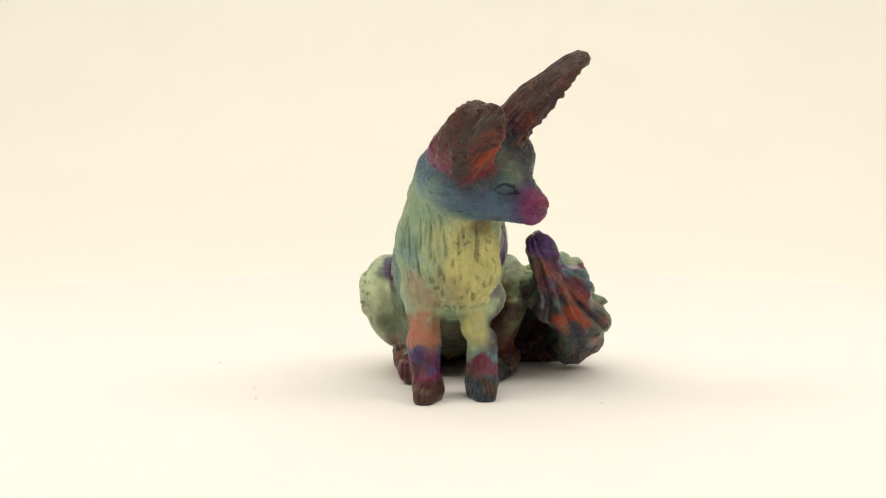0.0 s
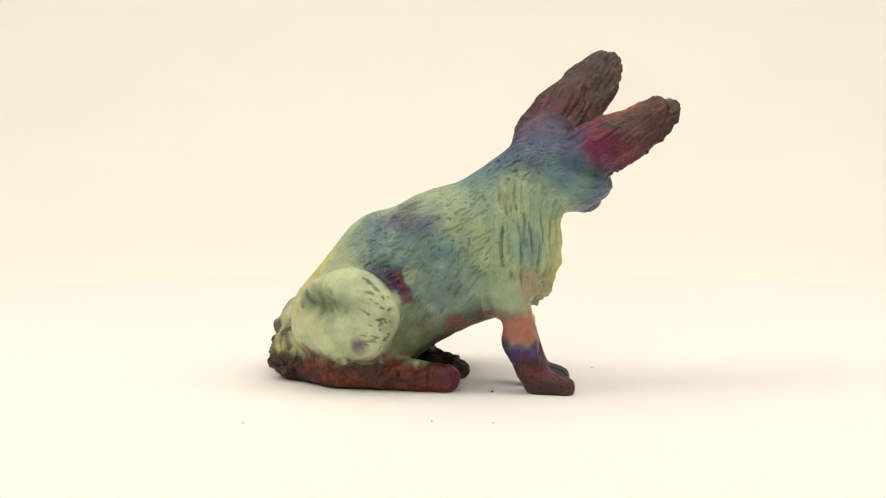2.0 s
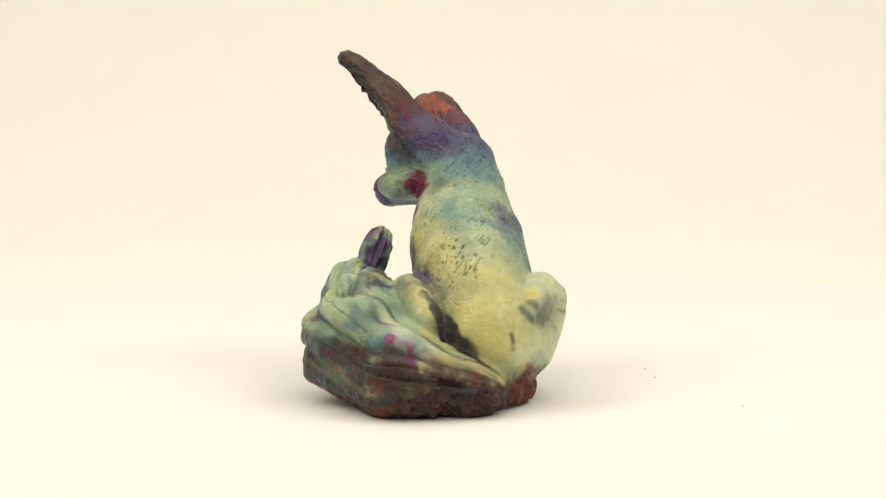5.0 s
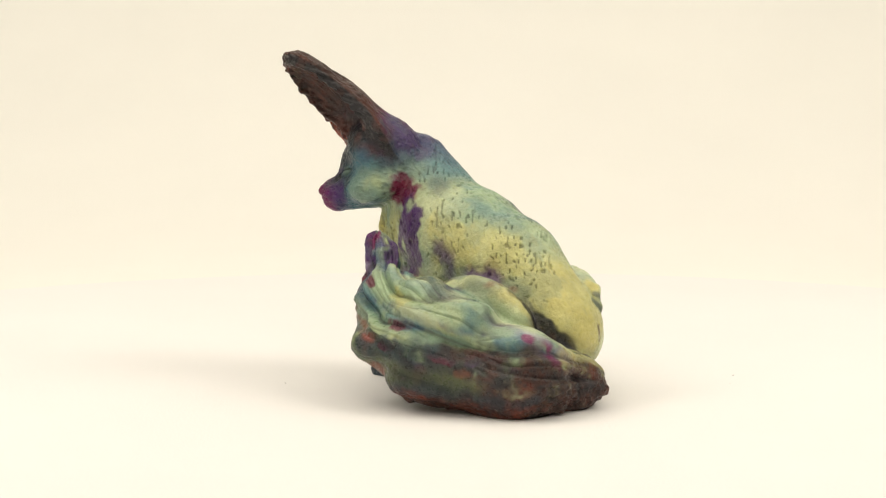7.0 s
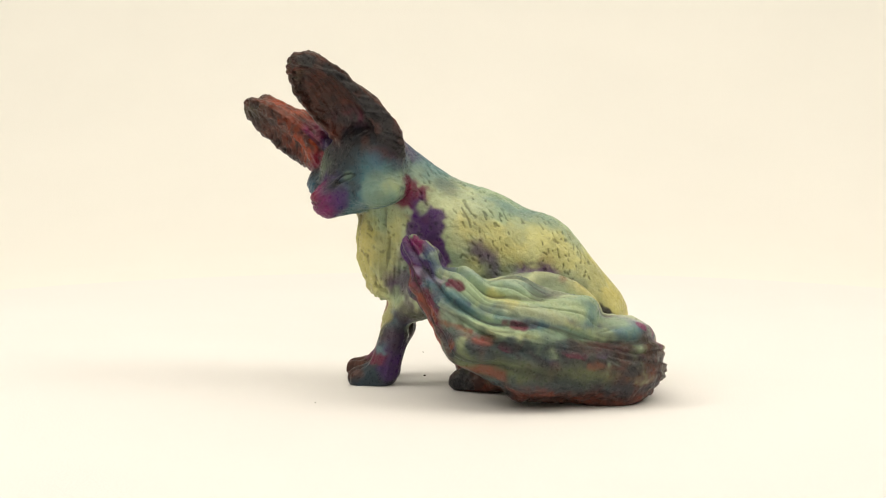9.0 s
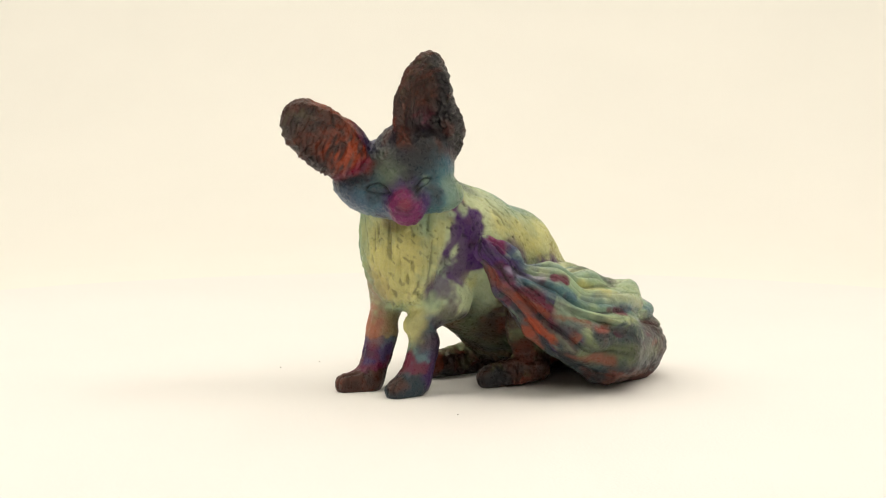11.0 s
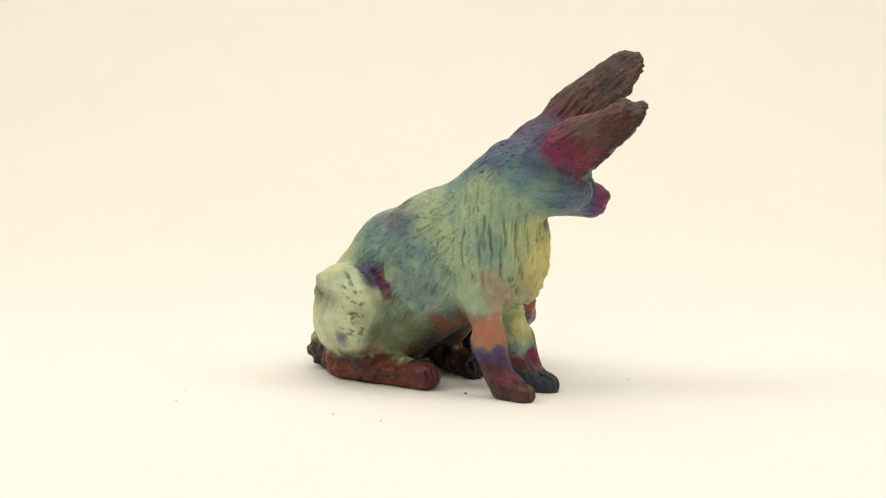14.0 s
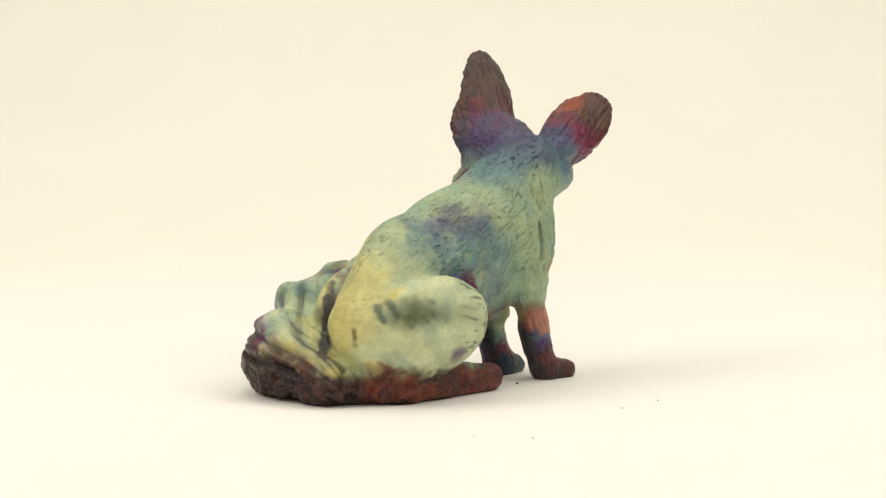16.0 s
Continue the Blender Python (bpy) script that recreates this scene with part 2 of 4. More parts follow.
def vertex_normals(verts, faces):
    fn = np.cross(verts[faces[:, 2]] - verts[faces[:, 0]], verts[faces[:, 3]] - verts[faces[:, 1]])
    vn = np.zeros_like(verts)
    for k in range(4):
        np.add.at(vn, faces[:, k], fn)
    return vn / (np.linalg.norm(vn, axis=1, keepdims=True) + 1e-9)


def nearness(p, groups, soft, all_d={}):
    """1 where the named groups make the surface, falling to 0 over soft millimetres."""
    if "key" not in all_d or all_d["key"] != len(p):
        all_d.clear()
        all_d["key"] = len(p)
        for g in SOFT:
            all_d[g] = group_distance(g, p)
    d = np.min([all_d[g] for g in groups], axis=0)
    rest = np.min([all_d[g] for g in SOFT if g not in groups], axis=0)
    return 1 / (1 + np.exp(np.clip((d - rest) / soft, -30, 30)))


# fired glaze colours
GLAZE = {
    "sage": (0.335, 0.420, 0.297),
    "pale": (0.502, 0.546, 0.392),
    "yellow": (0.500, 0.470, 0.230),
    "teal": (0.102, 0.201, 0.235),
    "blue": (0.071, 0.111, 0.181),
    "dkteal": (0.030, 0.052, 0.070),
    "purple": (0.077, 0.028, 0.131),
    "violet": (0.068, 0.032, 0.122),
    "maroon": (0.134, 0.011, 0.050),
    "magenta": (0.178, 0.014, 0.094),
    "copper": (0.214, 0.077, 0.053),
    "salmon": (0.38, 0.145, 0.110),
    "brown": (0.082, 0.035, 0.026),
    "dkbrown": (0.048, 0.020, 0.015),
    "char": (0.023, 0.025, 0.031),
    "orange": (0.288, 0.065, 0.023),
    "red": (0.199, 0.054, 0.031),
    "olive": (0.118, 0.140, 0.079),
    "lilac": (0.335, 0.323, 0.454),
}
GLAZE = {k: np.array(v) for k, v in GLAZE.items()}
# glazes that stop at a sharp edge
CRISP = ("purple", "maroon", "orange", "magenta", "char", "red")


def step(lo, hi, x):
    s = np.clip((x - lo) / (hi - lo), 0, 1)
    return s * s * (3 - 2 * s)


def unit(*v):
    v = np.array(v, float)
    return v / np.linalg.norm(v)


class Coat:
    """The glaze on the figurine: colours laid one over another at the vertices."""

    def __init__(self, p, n):
        self.p, self.n = p, n
        self.rgb = np.tile(GLAZE["sage"], (len(p), 1))
        self.wander = 0.6 * lattice(p / 5.0, 11) + 0.4 * lattice(p / 1.7, 12)

    def lay(self, colour, weight):
        w = np.clip(weight, 0, 1)[:, None]
        self.rgb = self.rgb * (1 - w) + GLAZE[colour] * w

    def spot(self, x, y, z, r, colour, strength, azimuth, end=None):
        """A dab of glaze on the side that faces the azimuth, or a streak of it that runs to end."""
        a, b = np.array((x, y, z)), np.array(end or (x, y, z + 0.01))
        k = np.nonzero(((self.p > np.minimum(a, b) - 2 * r) & (self.p < np.maximum(a, b) + 2 * r)).all(1))[0]
        q = self.p[k] - a
        s = np.clip(q @ (b - a) / ((b - a) @ (b - a)), 0, 1)
        d = np.linalg.norm(q - s[:, None] * (b - a), axis=1)
        a = radians(azimuth)
        outer, inner = (1.2, 0.55) if colour in CRISP else (1.45, 0.25)
        facing = step(-0.45, 0.1, self.n[k, 0] * math.cos(a) + self.n[k, 1] * math.sin(a) + 0.3 * self.n[k, 2])
        w = (strength * facing * step(outer * r, inner * r, d + 0.7 * r * self.wander[k]))[:, None]
        self.rgb[k] = self.rgb[k] * (1 - w) + GLAZE[colour] * w


def eye_frame(p, centre, across, out):
    across, out = unit(*across), unit(*out)
    up = np.cross(out, across)
    if up[2] < 0:
        up = -up
    q = p - np.array(centre)
    a, b, c = q @ across, q @ up, q @ out
    near = (np.abs(a) < 8) & (np.abs(b) < 6) & (np.abs(c) < 5)
    return a, b, near


def line_distance(p, a, b):
    a, b = np.array(a, float), np.array(b, float)
    s = np.clip((p - a) @ (b - a) / ((b - a) @ (b - a)), 0, 1)
    return np.linalg.norm(p - a - s[:, None] * (b - a), axis=1)


EYES = [((15.6, -46.8, 72.8), (0.93, 0.36, -0.10), (0.25, -0.95, 0.1)), ((25.0, -34.6, 74.7), (0.12, -0.88, -0.42), (0.97, 0.1, 0.1))]
HEAD_FORE, HEAD_SIDE = unit(0.8, -0.6, 0), unit(0.6, 0.8, 0)


TAIL_LINE = [(-16, 60, 6), (-6, 60, 8), (20, 60, 14), (38, 42, 21), (40, 20, 28), (34, 0, 39), (28, -9, 51), (25, -13, 56)]


def tail_strands(p, kept={}):
    """The locks run along the tail: their angle about its line, the run along it, and two sizes of strand."""
    if kept.get("key") == len(p):
        return kept["made"]
    knots = np.array(TAIL_LINE, float)
    line = []
    for i in range(1, len(knots) - 2):
        a, b, c, e = knots[i - 1:i + 3]
        for s in np.arange(0, 1, 0.1):
            line.append(0.5 * (2 * b + (c - a) * s + (2 * a - 5 * b + 4 * c - e) * s * s + (3 * b - a - 3 * c + e) * s ** 3))
    line = np.array(line)
    along = np.gradient(line, axis=0)
    along /= np.linalg.norm(along, axis=1, keepdims=True)
    out = np.cross((0, 0, 1), along)
    out /= -np.linalg.norm(out, axis=1, keepdims=True)
    psi, run = np.full(len(p), 180.0), np.zeros(len(p))
    close = np.nonzero(group_distance("tail", p) < 5.0)[0]
    for k in range(0, len(close), 20000):
        part_ = close[k:k + 20000]
        q = p[part_]
        d2 = ((q[:, None] - line) ** 2).sum(2)
        w = np.exp(-(d2 - d2.min(1, keepdims=True)) / 30.0)
        w /= w.sum(1, keepdims=True)
        off, o, t = q - w @ line, w @ out, w @ along
        up = np.cross(o, t)
        up *= np.sign(up[:, 2:3] + 1e-9)
        psi[part_] = np.degrees(np.arctan2((off * up).sum(1), (off * o).sum(1)))
        run[part_] = w @ np.arange(len(line)) * 2.4
    psi = psi + 14 * lattice(p / 17.0, 21) + 4 * np.sin(run / 15.0) + 0.35 * (run - 60)
    flow = np.stack([psi / 30.0, run / 42.0, 0 * run + 3.3], 1)
    kept["key"], kept["made"] = len(p), (psi, run, np.abs(lattice(flow, 23)), np.abs(lattice(flow * (2.5, 2.0, 1) + 7.7, 24)))
    return kept["made"]


def along_tail(p, width, length, seed):
    """Noise drawn out along the locks of the tail."""
    psi, run = tail_strands(p)[:2]
    return lattice(np.stack([psi / width + 5.1 * seed, run / length, 0 * run + 0.37 * seed], 1), seed)


def relief(p, n):
    """Height of the tooled surface over the smooth form, in millimetres, and the depth of the tool marks."""
    ears = nearness(p, ["ear_l", "ear_r"], 1.0)
    head = nearness(p, ["head"], 1.2)
    tail = nearness(p, ["tail"], 0.8)
    arms = nearness(p, ["arm_l", "arm_r"], 1.0)
    thigh = nearness(p, ["hind_r", "hind_l"], 1.0)
    body = np.clip(1 - ears - head - tail - arms - thigh, 0, 1)
    h = 0.35 * lattice(p / 7.0, 31) + 0.15 * lattice(p / 2.6, 32)
    marks = np.zeros(len(p))
    chest = step(-14, -22, p[:, 1]) * step(26, 32, p[:, 2]) * step(80, 66, p[:, 2])
    # fur of the flanks and back
    flank = strokes(p, (0.15, 0.62, -0.75), 9.0, 0.95, 41)
    flank2 = strokes(p, (-0.1, 0.85, -0.5), 6.5, 0.85, 42)
    patchy = step(-0.5, 0.5, lattice(p / 13.0, 43) + 0.5 * step(-5, 10, -p[:, 0]) - 1.3 * step(15, 40, p[:, 1]) - 0.4 * step(0, 15, p[:, 0]))
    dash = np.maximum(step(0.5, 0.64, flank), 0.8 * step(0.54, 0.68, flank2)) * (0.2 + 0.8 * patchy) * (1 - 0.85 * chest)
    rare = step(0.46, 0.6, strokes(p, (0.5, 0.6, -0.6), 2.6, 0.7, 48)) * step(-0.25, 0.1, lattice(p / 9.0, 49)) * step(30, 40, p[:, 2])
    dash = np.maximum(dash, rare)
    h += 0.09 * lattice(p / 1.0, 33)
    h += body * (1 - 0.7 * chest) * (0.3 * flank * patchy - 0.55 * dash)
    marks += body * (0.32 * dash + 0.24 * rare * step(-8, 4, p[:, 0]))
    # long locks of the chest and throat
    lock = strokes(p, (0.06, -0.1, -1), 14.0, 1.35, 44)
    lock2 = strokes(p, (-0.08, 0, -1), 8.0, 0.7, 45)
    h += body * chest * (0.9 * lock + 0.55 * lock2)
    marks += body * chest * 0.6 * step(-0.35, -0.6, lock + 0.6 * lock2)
    edge = p[:, 2] - 33.5 - 2.5 * lattice(p / 3.0, 37)
    h += body * step(-20, -27, p[:, 1]) * (0.8 * np.exp(-(edge / 2.6) ** 2) - 1.2 * np.exp(-((edge + 4.5) / 2.0) ** 2))
    # haunch: hollow and combed edge
    outer_side = p[:, 0] < -15
    scooped = step(7.5, 0.5, line_distance(p, (-26.5, 45.5, 29.5), (-32.5, 28.0, 30.5))) * step(37.5, 34.0, p[:, 2] - 0.15 * (p[:, 1] - 35))
    h -= 4.2 * scooped * outer_side
    crest = [(-22.5, 49.5, 31.5), (-24.5, 45.5, 36.5), (-28.5, 36.0, 40.8), (-33.0, 28.4, 39.2), (-34.5, 21.0, 36.0), (-34.3, 19.5, 24.0)]
    for one, two in zip(crest, crest[1:]):
        h += (0.15 if two[2] > 38 or one[2] > 38 else 1.2) * step(3.6, 0.3, line_distance(p, one, two)) * outer_side
    comb = strokes(p, (0.2, 0.95, 0.2), 9.0, 0.85, 46)
    comb_zone = 0.9 * thigh * step(0.35, 0.75, -n[:, 0]) * step(32, 20, p[:, 1] + 4 * lattice(p / 8.0, 40)) * step(9, 16, p[:, 2])
    cd = comb_zone * step(0.25, 0.45, comb)
    h += comb_zone * 0.3 * comb - 0.6 * cd
    marks += cd
    # rough hem
    hem = step(13, 7, p[:, 2]) * (p[:, 1] > 4)
    hem = hem * (0.35 + 0.65 * step(32, 12, p[:, 0]))
    h += hem * (1.2 * lattice(p / 3.4, 33) + 0.7 * lattice(p / 1.5, 34) + 0.3 * lattice(p / 0.8, 35))
    # head
    fore = strokes(p, (-0.75, 0.6, 0.1), 7.0, 0.8, 47)
    fore2 = strokes(p, (-0.7, 0.6, -0.3), 5.0, 0.65, 50)
    h += head * (0.24 * fore + 0.16 * fore2)
    marks += head * 0.6 * np.maximum(step(0.45, 0.65, fore), 0.7 * step(0.4, 0.7, fore2)) * step(16, 4, p @ HEAD_FORE - 22)
    for (centre, across, out), line, size in zip(EYES, (1.0, 0.9), ((3.5, 1.5), (3.1, 0.95))):
        a, b, near = eye_frame(p, centre, across, out)
        e = np.sqrt((a / size[0]) ** 2 + ((b - 0.035 * (6 - a * a)) / size[1]) ** 2)
        h += near * head * (0.75 * step(1.0, 0.2, e) - 0.75 * np.exp(-((e - 1.08) / 0.16) ** 2) + 0.35 * np.exp(-((e - 1.55) / 0.25) ** 2) * (b > 0))
        marks += near * head * line * np.exp(-((e - 1.06) / 0.13) ** 2) * (0.55 + 0.45 * (b > 0))
        h -= near * head * 0.5 * np.exp(-((a - 4.8) / 1.6) ** 2 - ((b + 0.9) / 0.9) ** 2)
    # nose pad, its lower edge and the mouth
    q = p - np.array((28.0, -44.8, 67.6))
    s, f = q @ HEAD_SIDE, q @ HEAD_FORE
    pad = np.sqrt((s / 2.9) ** 2 + ((q[:, 2] - 0.6) / 2.0) ** 2)
    front = (np.abs(f) < 4.5) * head
    h += front * (0.8 * step(1.1, 0.4, pad) - 0.25 * np.exp(-((pad - 1.2) / 0.18) ** 2) * (q[:, 2] < 0.6))
    mouth = q[:, 2] + 3.1 - 0.045 * s * s
    mz = head * (np.abs(s) < 6.5) * (f > -8) * np.exp(-(mouth / 0.45) ** 2)
    h -= 0.28 * mz
    marks += 0.3 * mz + 0.5 * front * np.exp(-((pad - 1.2) / 0.16) ** 2) * (q[:, 2] < 0)
    # ears: combed lengthways behind, layered tufts inside
    for name in ("ear_l", "ear_r"):
        _, c, turn, r = FORMS[name + ".blade"]
        q = (p - c) @ turn
        own = nearness(p, [name], 1.0)
        inside = own * step(-1.5, 0.8, q[:, 0]) * step(0.1, 0.45, n @ turn[:, 0])
        back = own * (1 - inside)
        lengthways = strokes(q, (0.0, 0.12, 1), 6.0, 0.85, 51)
        tuft = strokes(q, (0.1, 0.8 if name == "ear_r" else -0.5, 0.6 if name == "ear_r" else 0.9), 9.0, 1.0, 52)
        h += back * 0.45 * lengthways + inside * (0.85 * tuft + 0.25 * lattice(p / 1.3, 54))
        marks += back * 0.7 * step(0.3, 0.7, lengthways) + inside * 0.8 * step(0.2, 0.7, -tuft)
        rim = own * step(0.72, 1.0, np.hypot(q[:, 1] / r[1], q[:, 2] / r[2]))
        h += rim * (0.24 * lattice(p / 1.7, 53) + 0.18 * lattice(p / 0.9, 55))
    # tail locks
    lift, run, lock, wisp = tail_strands(p)
    upper = step(-40, -15, lift)
    h += tail * step(3, 14, run) * (0.55 + 0.45 * upper) * ((2.7 - 0.8 * step(14, 0, p[:, 1])) * (step(0, 0.62, lock) - 0.6) + (0.65 + 0.3 * step(20, -2, p[:, 1])) * (np.minimum(wisp * 2.4, 1) - 0.6))
    h -= tail * 0.5 * step(-18, -30, lift) * step(40, 60, run)
    h += tail * step(12, -4, p[:, 1]) * (0.5 * lattice(p / 2.3, 61) + 0.3 * along_tail(p, 11.0, 14.0, 64))
    h += tail * 0.35 * along_tail(p, 6.0, 12.0, 65)
    h += tail * step(16, 8, p[:, 2]) * (0.3 + 0.7 * step(32, 12, p[:, 0])) * (1.0 * lattice(p / 3.0, 62) + 0.5 * lattice(p / 1.3, 63))
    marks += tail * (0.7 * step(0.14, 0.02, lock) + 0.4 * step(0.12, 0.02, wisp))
    # legs and toes
    leg = strokes(p, (0, -0.3, -1), 5.0, 1.1, 71)
    h += arms * 0.28 * leg
    for x, y, dx, dy in ((-9.8, -41, -0.35, -0.94), (8.6, -34.5, 0.2, -0.98), (-17, 0.5, -0.2, -0.98), (11.0, 3.0, -0.25, -0.97)):
        q = p - np.array((x, y, 0))
        side, ahead = q[:, 0] * -dy + q[:, 1] * dx, q[:, 0] * dx + q[:, 1] * dy
        zone = step(-5.5, -2, ahead) * (np.abs(ahead) < 9) * (np.abs(side) < 6) * step(9, 6, p[:, 2])
        groove = sum(np.exp(-((side - o) / 0.45) ** 2) for o in (-2.1, 0.0, 2.1))
        h -= zone * 0.6 * groove
        marks += zone * 0.5 * groove
    return h, np.clip(marks, 0, 1)


def base_coat(coat, marks):
    p, n = coat.p, coat.n
    tail = nearness(p, ["tail"], 0.6)
    head = nearness(p, ["head"], 1.5)
    ears = nearness(p, ["ear_l", "ear_r"], 1.2)
    hind = nearness(p, ["hind_r", "hind_l"], 0.6)
    w = coat.wander
    coat.lay("pale", 0.7 * step(0, 20, p[:, 0] + 8 * w))
    coat.lay("teal", 0.3 * step(0, -22, p[:, 0] + 14 * w) * step(30, 10, p[:, 1]))
    coat.lay("pale", 0.6 * step(28, 45, p[:, 1] + 8 * w))
    coat.lay("yellow", 0.5 * step(4, 18, p[:, 0] + 8 * w) * step(0, 20, p[:, 1]))
    coat.lay("yellow", 0.75 * step(38, 54, p[:, 1] + 10 * w) * step(12, 26, p[:, 2]))
    coat.lay("yellow", 0.8 * step(-18, -30, p[:, 1]) * step(-10, 4, p[:, 0] + 8 * w) * step(26, 36, p[:, 2]))
    coat.lay("pale", 0.7 * hind * step(8, 16, p[:, 2]))
    # far haunch, faces not turned up: dark patina with shade painted in
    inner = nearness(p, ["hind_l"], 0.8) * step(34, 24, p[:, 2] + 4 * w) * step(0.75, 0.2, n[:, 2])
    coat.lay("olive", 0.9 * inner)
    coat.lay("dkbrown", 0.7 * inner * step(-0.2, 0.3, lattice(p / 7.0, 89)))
    # underside and feet
    coat.lay("dkbrown", step(14, 8.5, p[:, 2] + 4 * w) * (p[:, 1] > -8))
    coat.lay("red", 0.75 * step(14, 8.5, p[:, 2] + 4 * w) * (p[:, 1] > -8) * step(0.05, 0.4, lattice(p / 6.0, 81) + 0.4 * w))
    coat.lay("olive", 0.6 * step(14, 8.5, p[:, 2] + 4 * w) * (p[:, 1] > -8) * step(0.2, 0.45, lattice(p / 5.0, 80) + 0.3 * w))
    # near black on the down-facing belly: underside shade painted into the coat
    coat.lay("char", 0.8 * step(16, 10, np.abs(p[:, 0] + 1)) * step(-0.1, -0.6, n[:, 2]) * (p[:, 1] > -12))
    # head and ears
    belly = step(30, 24, p[:, 2] + 3 * w) * (p[:, 1] > -14) * (p[:, 1] < 22) * (1 - hind) * (1 - tail)
    coat.lay("olive", 0.6 * belly)
    coat.lay("copper", 0.35 * belly * step(0, 0.5, lattice(p / 4.0, 88)))
    coat.lay("teal", 0.7 * step(68, 76, p[:, 2] + 4 * w))
    coat.lay("blue", 0.5 * step(75, 83, p[:, 2] + 4 * w))
    coat.lay("violet", 0.7 * step(84, 90, p[:, 2] + 4 * w))
    coat.lay("dkteal", head * step(-8, 6, (p - np.array((9.0, -32.0, 0))) @ HEAD_FORE))
    coat.lay("teal", 0.6 * head * step(74, 66, p[:, 2] + 5 * w))
    for name in ("ear_l", "ear_r"):
        _, c, turn, r = FORMS[name + ".blade"]
        q = (p - c) @ turn
        own = nearness(p, [name], 1.2)
        up = q[:, 2] / r[2]
        coat.lay("violet", own * 0.8)
        coat.lay("maroon", own * step(-0.75, -0.45, up + 0.15 * w))
        coat.lay("brown", own * step(-0.45, 0.0, up + 0.2 * w))
        coat.lay("dkbrown", own * 0.85 * step(0.2, 0.7, up + 0.25 * w))
    # muzzle
    f = (p - np.array((28.0, -44.8, 67.0)))
    reach = np.linalg.norm(f * (1, 1, 0.9), axis=1)
    coat.lay("purple", head * 0.7 * step(14, 9, reach + 2 * w))
    coat.lay("magenta", 0.75 * head * step(9.5, 6.0, reach + 2 * w))
    coat.lay("red", 0.4 * head * step(3.4, 1.0, np.linalg.norm(f - np.array((0.2, -0.2, 1.0)), axis=1)))
    # tail: pale crests, dark hollows, brown below
    lift, run, lock, wisp = tail_strands(p)
    coat.lay("sage", tail)
    coat.lay("olive", tail * 0.25)
    coat.lay("yellow", tail * 0.3 * step(0.0, 0.5, along_tail(p, 16, 22, 78)))
    coat.lay("teal", tail * 0.75 * step(0.3, 0.08, lock + 0.1 * w))
    coat.lay("pale", tail * 0.45 * step(0.3, 0.55, lock) * step(-0.4, 0.4, along_tail(p, 18, 26, 82)))
    coat.lay("purple", tail * 0.7 * step(0.14, 0.04, lock) * step(-0.1, 0.4, along_tail(p, 12, 14, 83)))
    low = tail * step(8, -16, lift + 8 * w) * step(-170, -140, lift)
    coat.lay("olive", low * 0.9)
    coat.lay("dkteal", low * 0.8 * step(0.0, 0.35, along_tail(p, 10, 20, 84)))
    coat.lay("copper", low * 0.75 * step(0.15, 0.4, along_tail(p, 9, 17, 85)))
    coat.lay("dkbrown", tail * 0.9 * step(11, 6, p[:, 2] + 3 * w))
    coat.lay("red", tail * 0.5 * step(10, 5, p[:, 2] + 3 * w) * step(0.0, 0.5, along_tail(p, 10, 16, 86)))
    face = tail * step(0.2, 0.7, -n[:, 1] + 0.15 * w)
    coat.lay("dkteal", face * 0.8)
    coat.lay("purple", face * 0.6 * step(0.1, 0.5, along_tail(p, 10, 16, 87)))
    coat.lay("copper", face * 0.4 * step(0.22, 0.06, wisp + 0.1 * w))
    coat.lay("char", face * 0.6 * step(0.12, 0.03, lock))
    coat.lay("sage", face * 0.3 * step(0.42, 0.6, lock) * step(0.0, 0.5, lattice(p / 6.0, 79)))
    # forelegs, ring over ring
    right, left = nearness(p, ["arm_r"], 1.0), nearness(p, ["arm_l"], 1.0)
    z = p[:, 2] + 3.6 * w
    coat.lay("copper", right * 0.6 * step(31, 26, z))
    coat.lay("salmon", right * (0.4 + 0.5 * w) * step(27, 24, z) * step(-0.5, 0.3, -n[:, 0] - n[:, 1]))
    coat.lay("blue", right * 0.8 * step(19.5, 18, z))
    coat.lay("violet", right * 0.85 * step(17, 15, z))
    coat.lay("maroon", right * 0.85 * step(12.5, 10, z))
    coat.lay("brown", right * step(8.5, 6.5, z))
    coat.lay("yellow", left * 0.5 * step(34, 28, z) * step(-0.2, 0.5, -n[:, 1]))
    coat.lay("violet", left * 0.75 * step(0.1, 0.7, n[:, 0] + 0.3 * w) * step(32, 26, z))
    coat.lay("teal", left * 0.7 * step(19, 16, z))
    coat.lay("maroon", left * 0.85 * step(14.5, 12.5, z))
    coat.lay("dkteal", left * step(10, 7.5, z))
    # backs of both lower forelegs turn near black
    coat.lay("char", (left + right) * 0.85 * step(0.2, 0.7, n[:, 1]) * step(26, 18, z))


def glaze_spots(spot):
    spot(-16.0, 15.5, 61.2, 6, "violet", 0.4, 175)
    spot(-13.1, 23.2, 60.0, 5, "lilac", 0.4, 175)
    spot(-22.3, 8.2, 52.9, 9, "blue", 0.3, 175)
    spot(-22.0, 15.0, 51.0, 6, "teal", 0.6, 175)
    spot(-17.0, 35.2, 50.7, 5, "teal", 0.5, 175)
    spot(-24.6, 16.1, 40.6, 3, "maroon", 0.8, 175)
    spot(-23.5, 23.8, 43.4, 6, "dkteal", 0.7, 175)
    spot(-19.9, -1.8, 40.8, 8, "blue", 0.3, 175)
    spot(-20.9, 6.1, 31.2, 6, "blue", 0.3, 175)
    spot(-20.5, -11.5, 54.6, 9, "sage", 0.8, 175)
    spot(-20.5, -25.3, 50.5, 8, "sage", 0.7, 175)
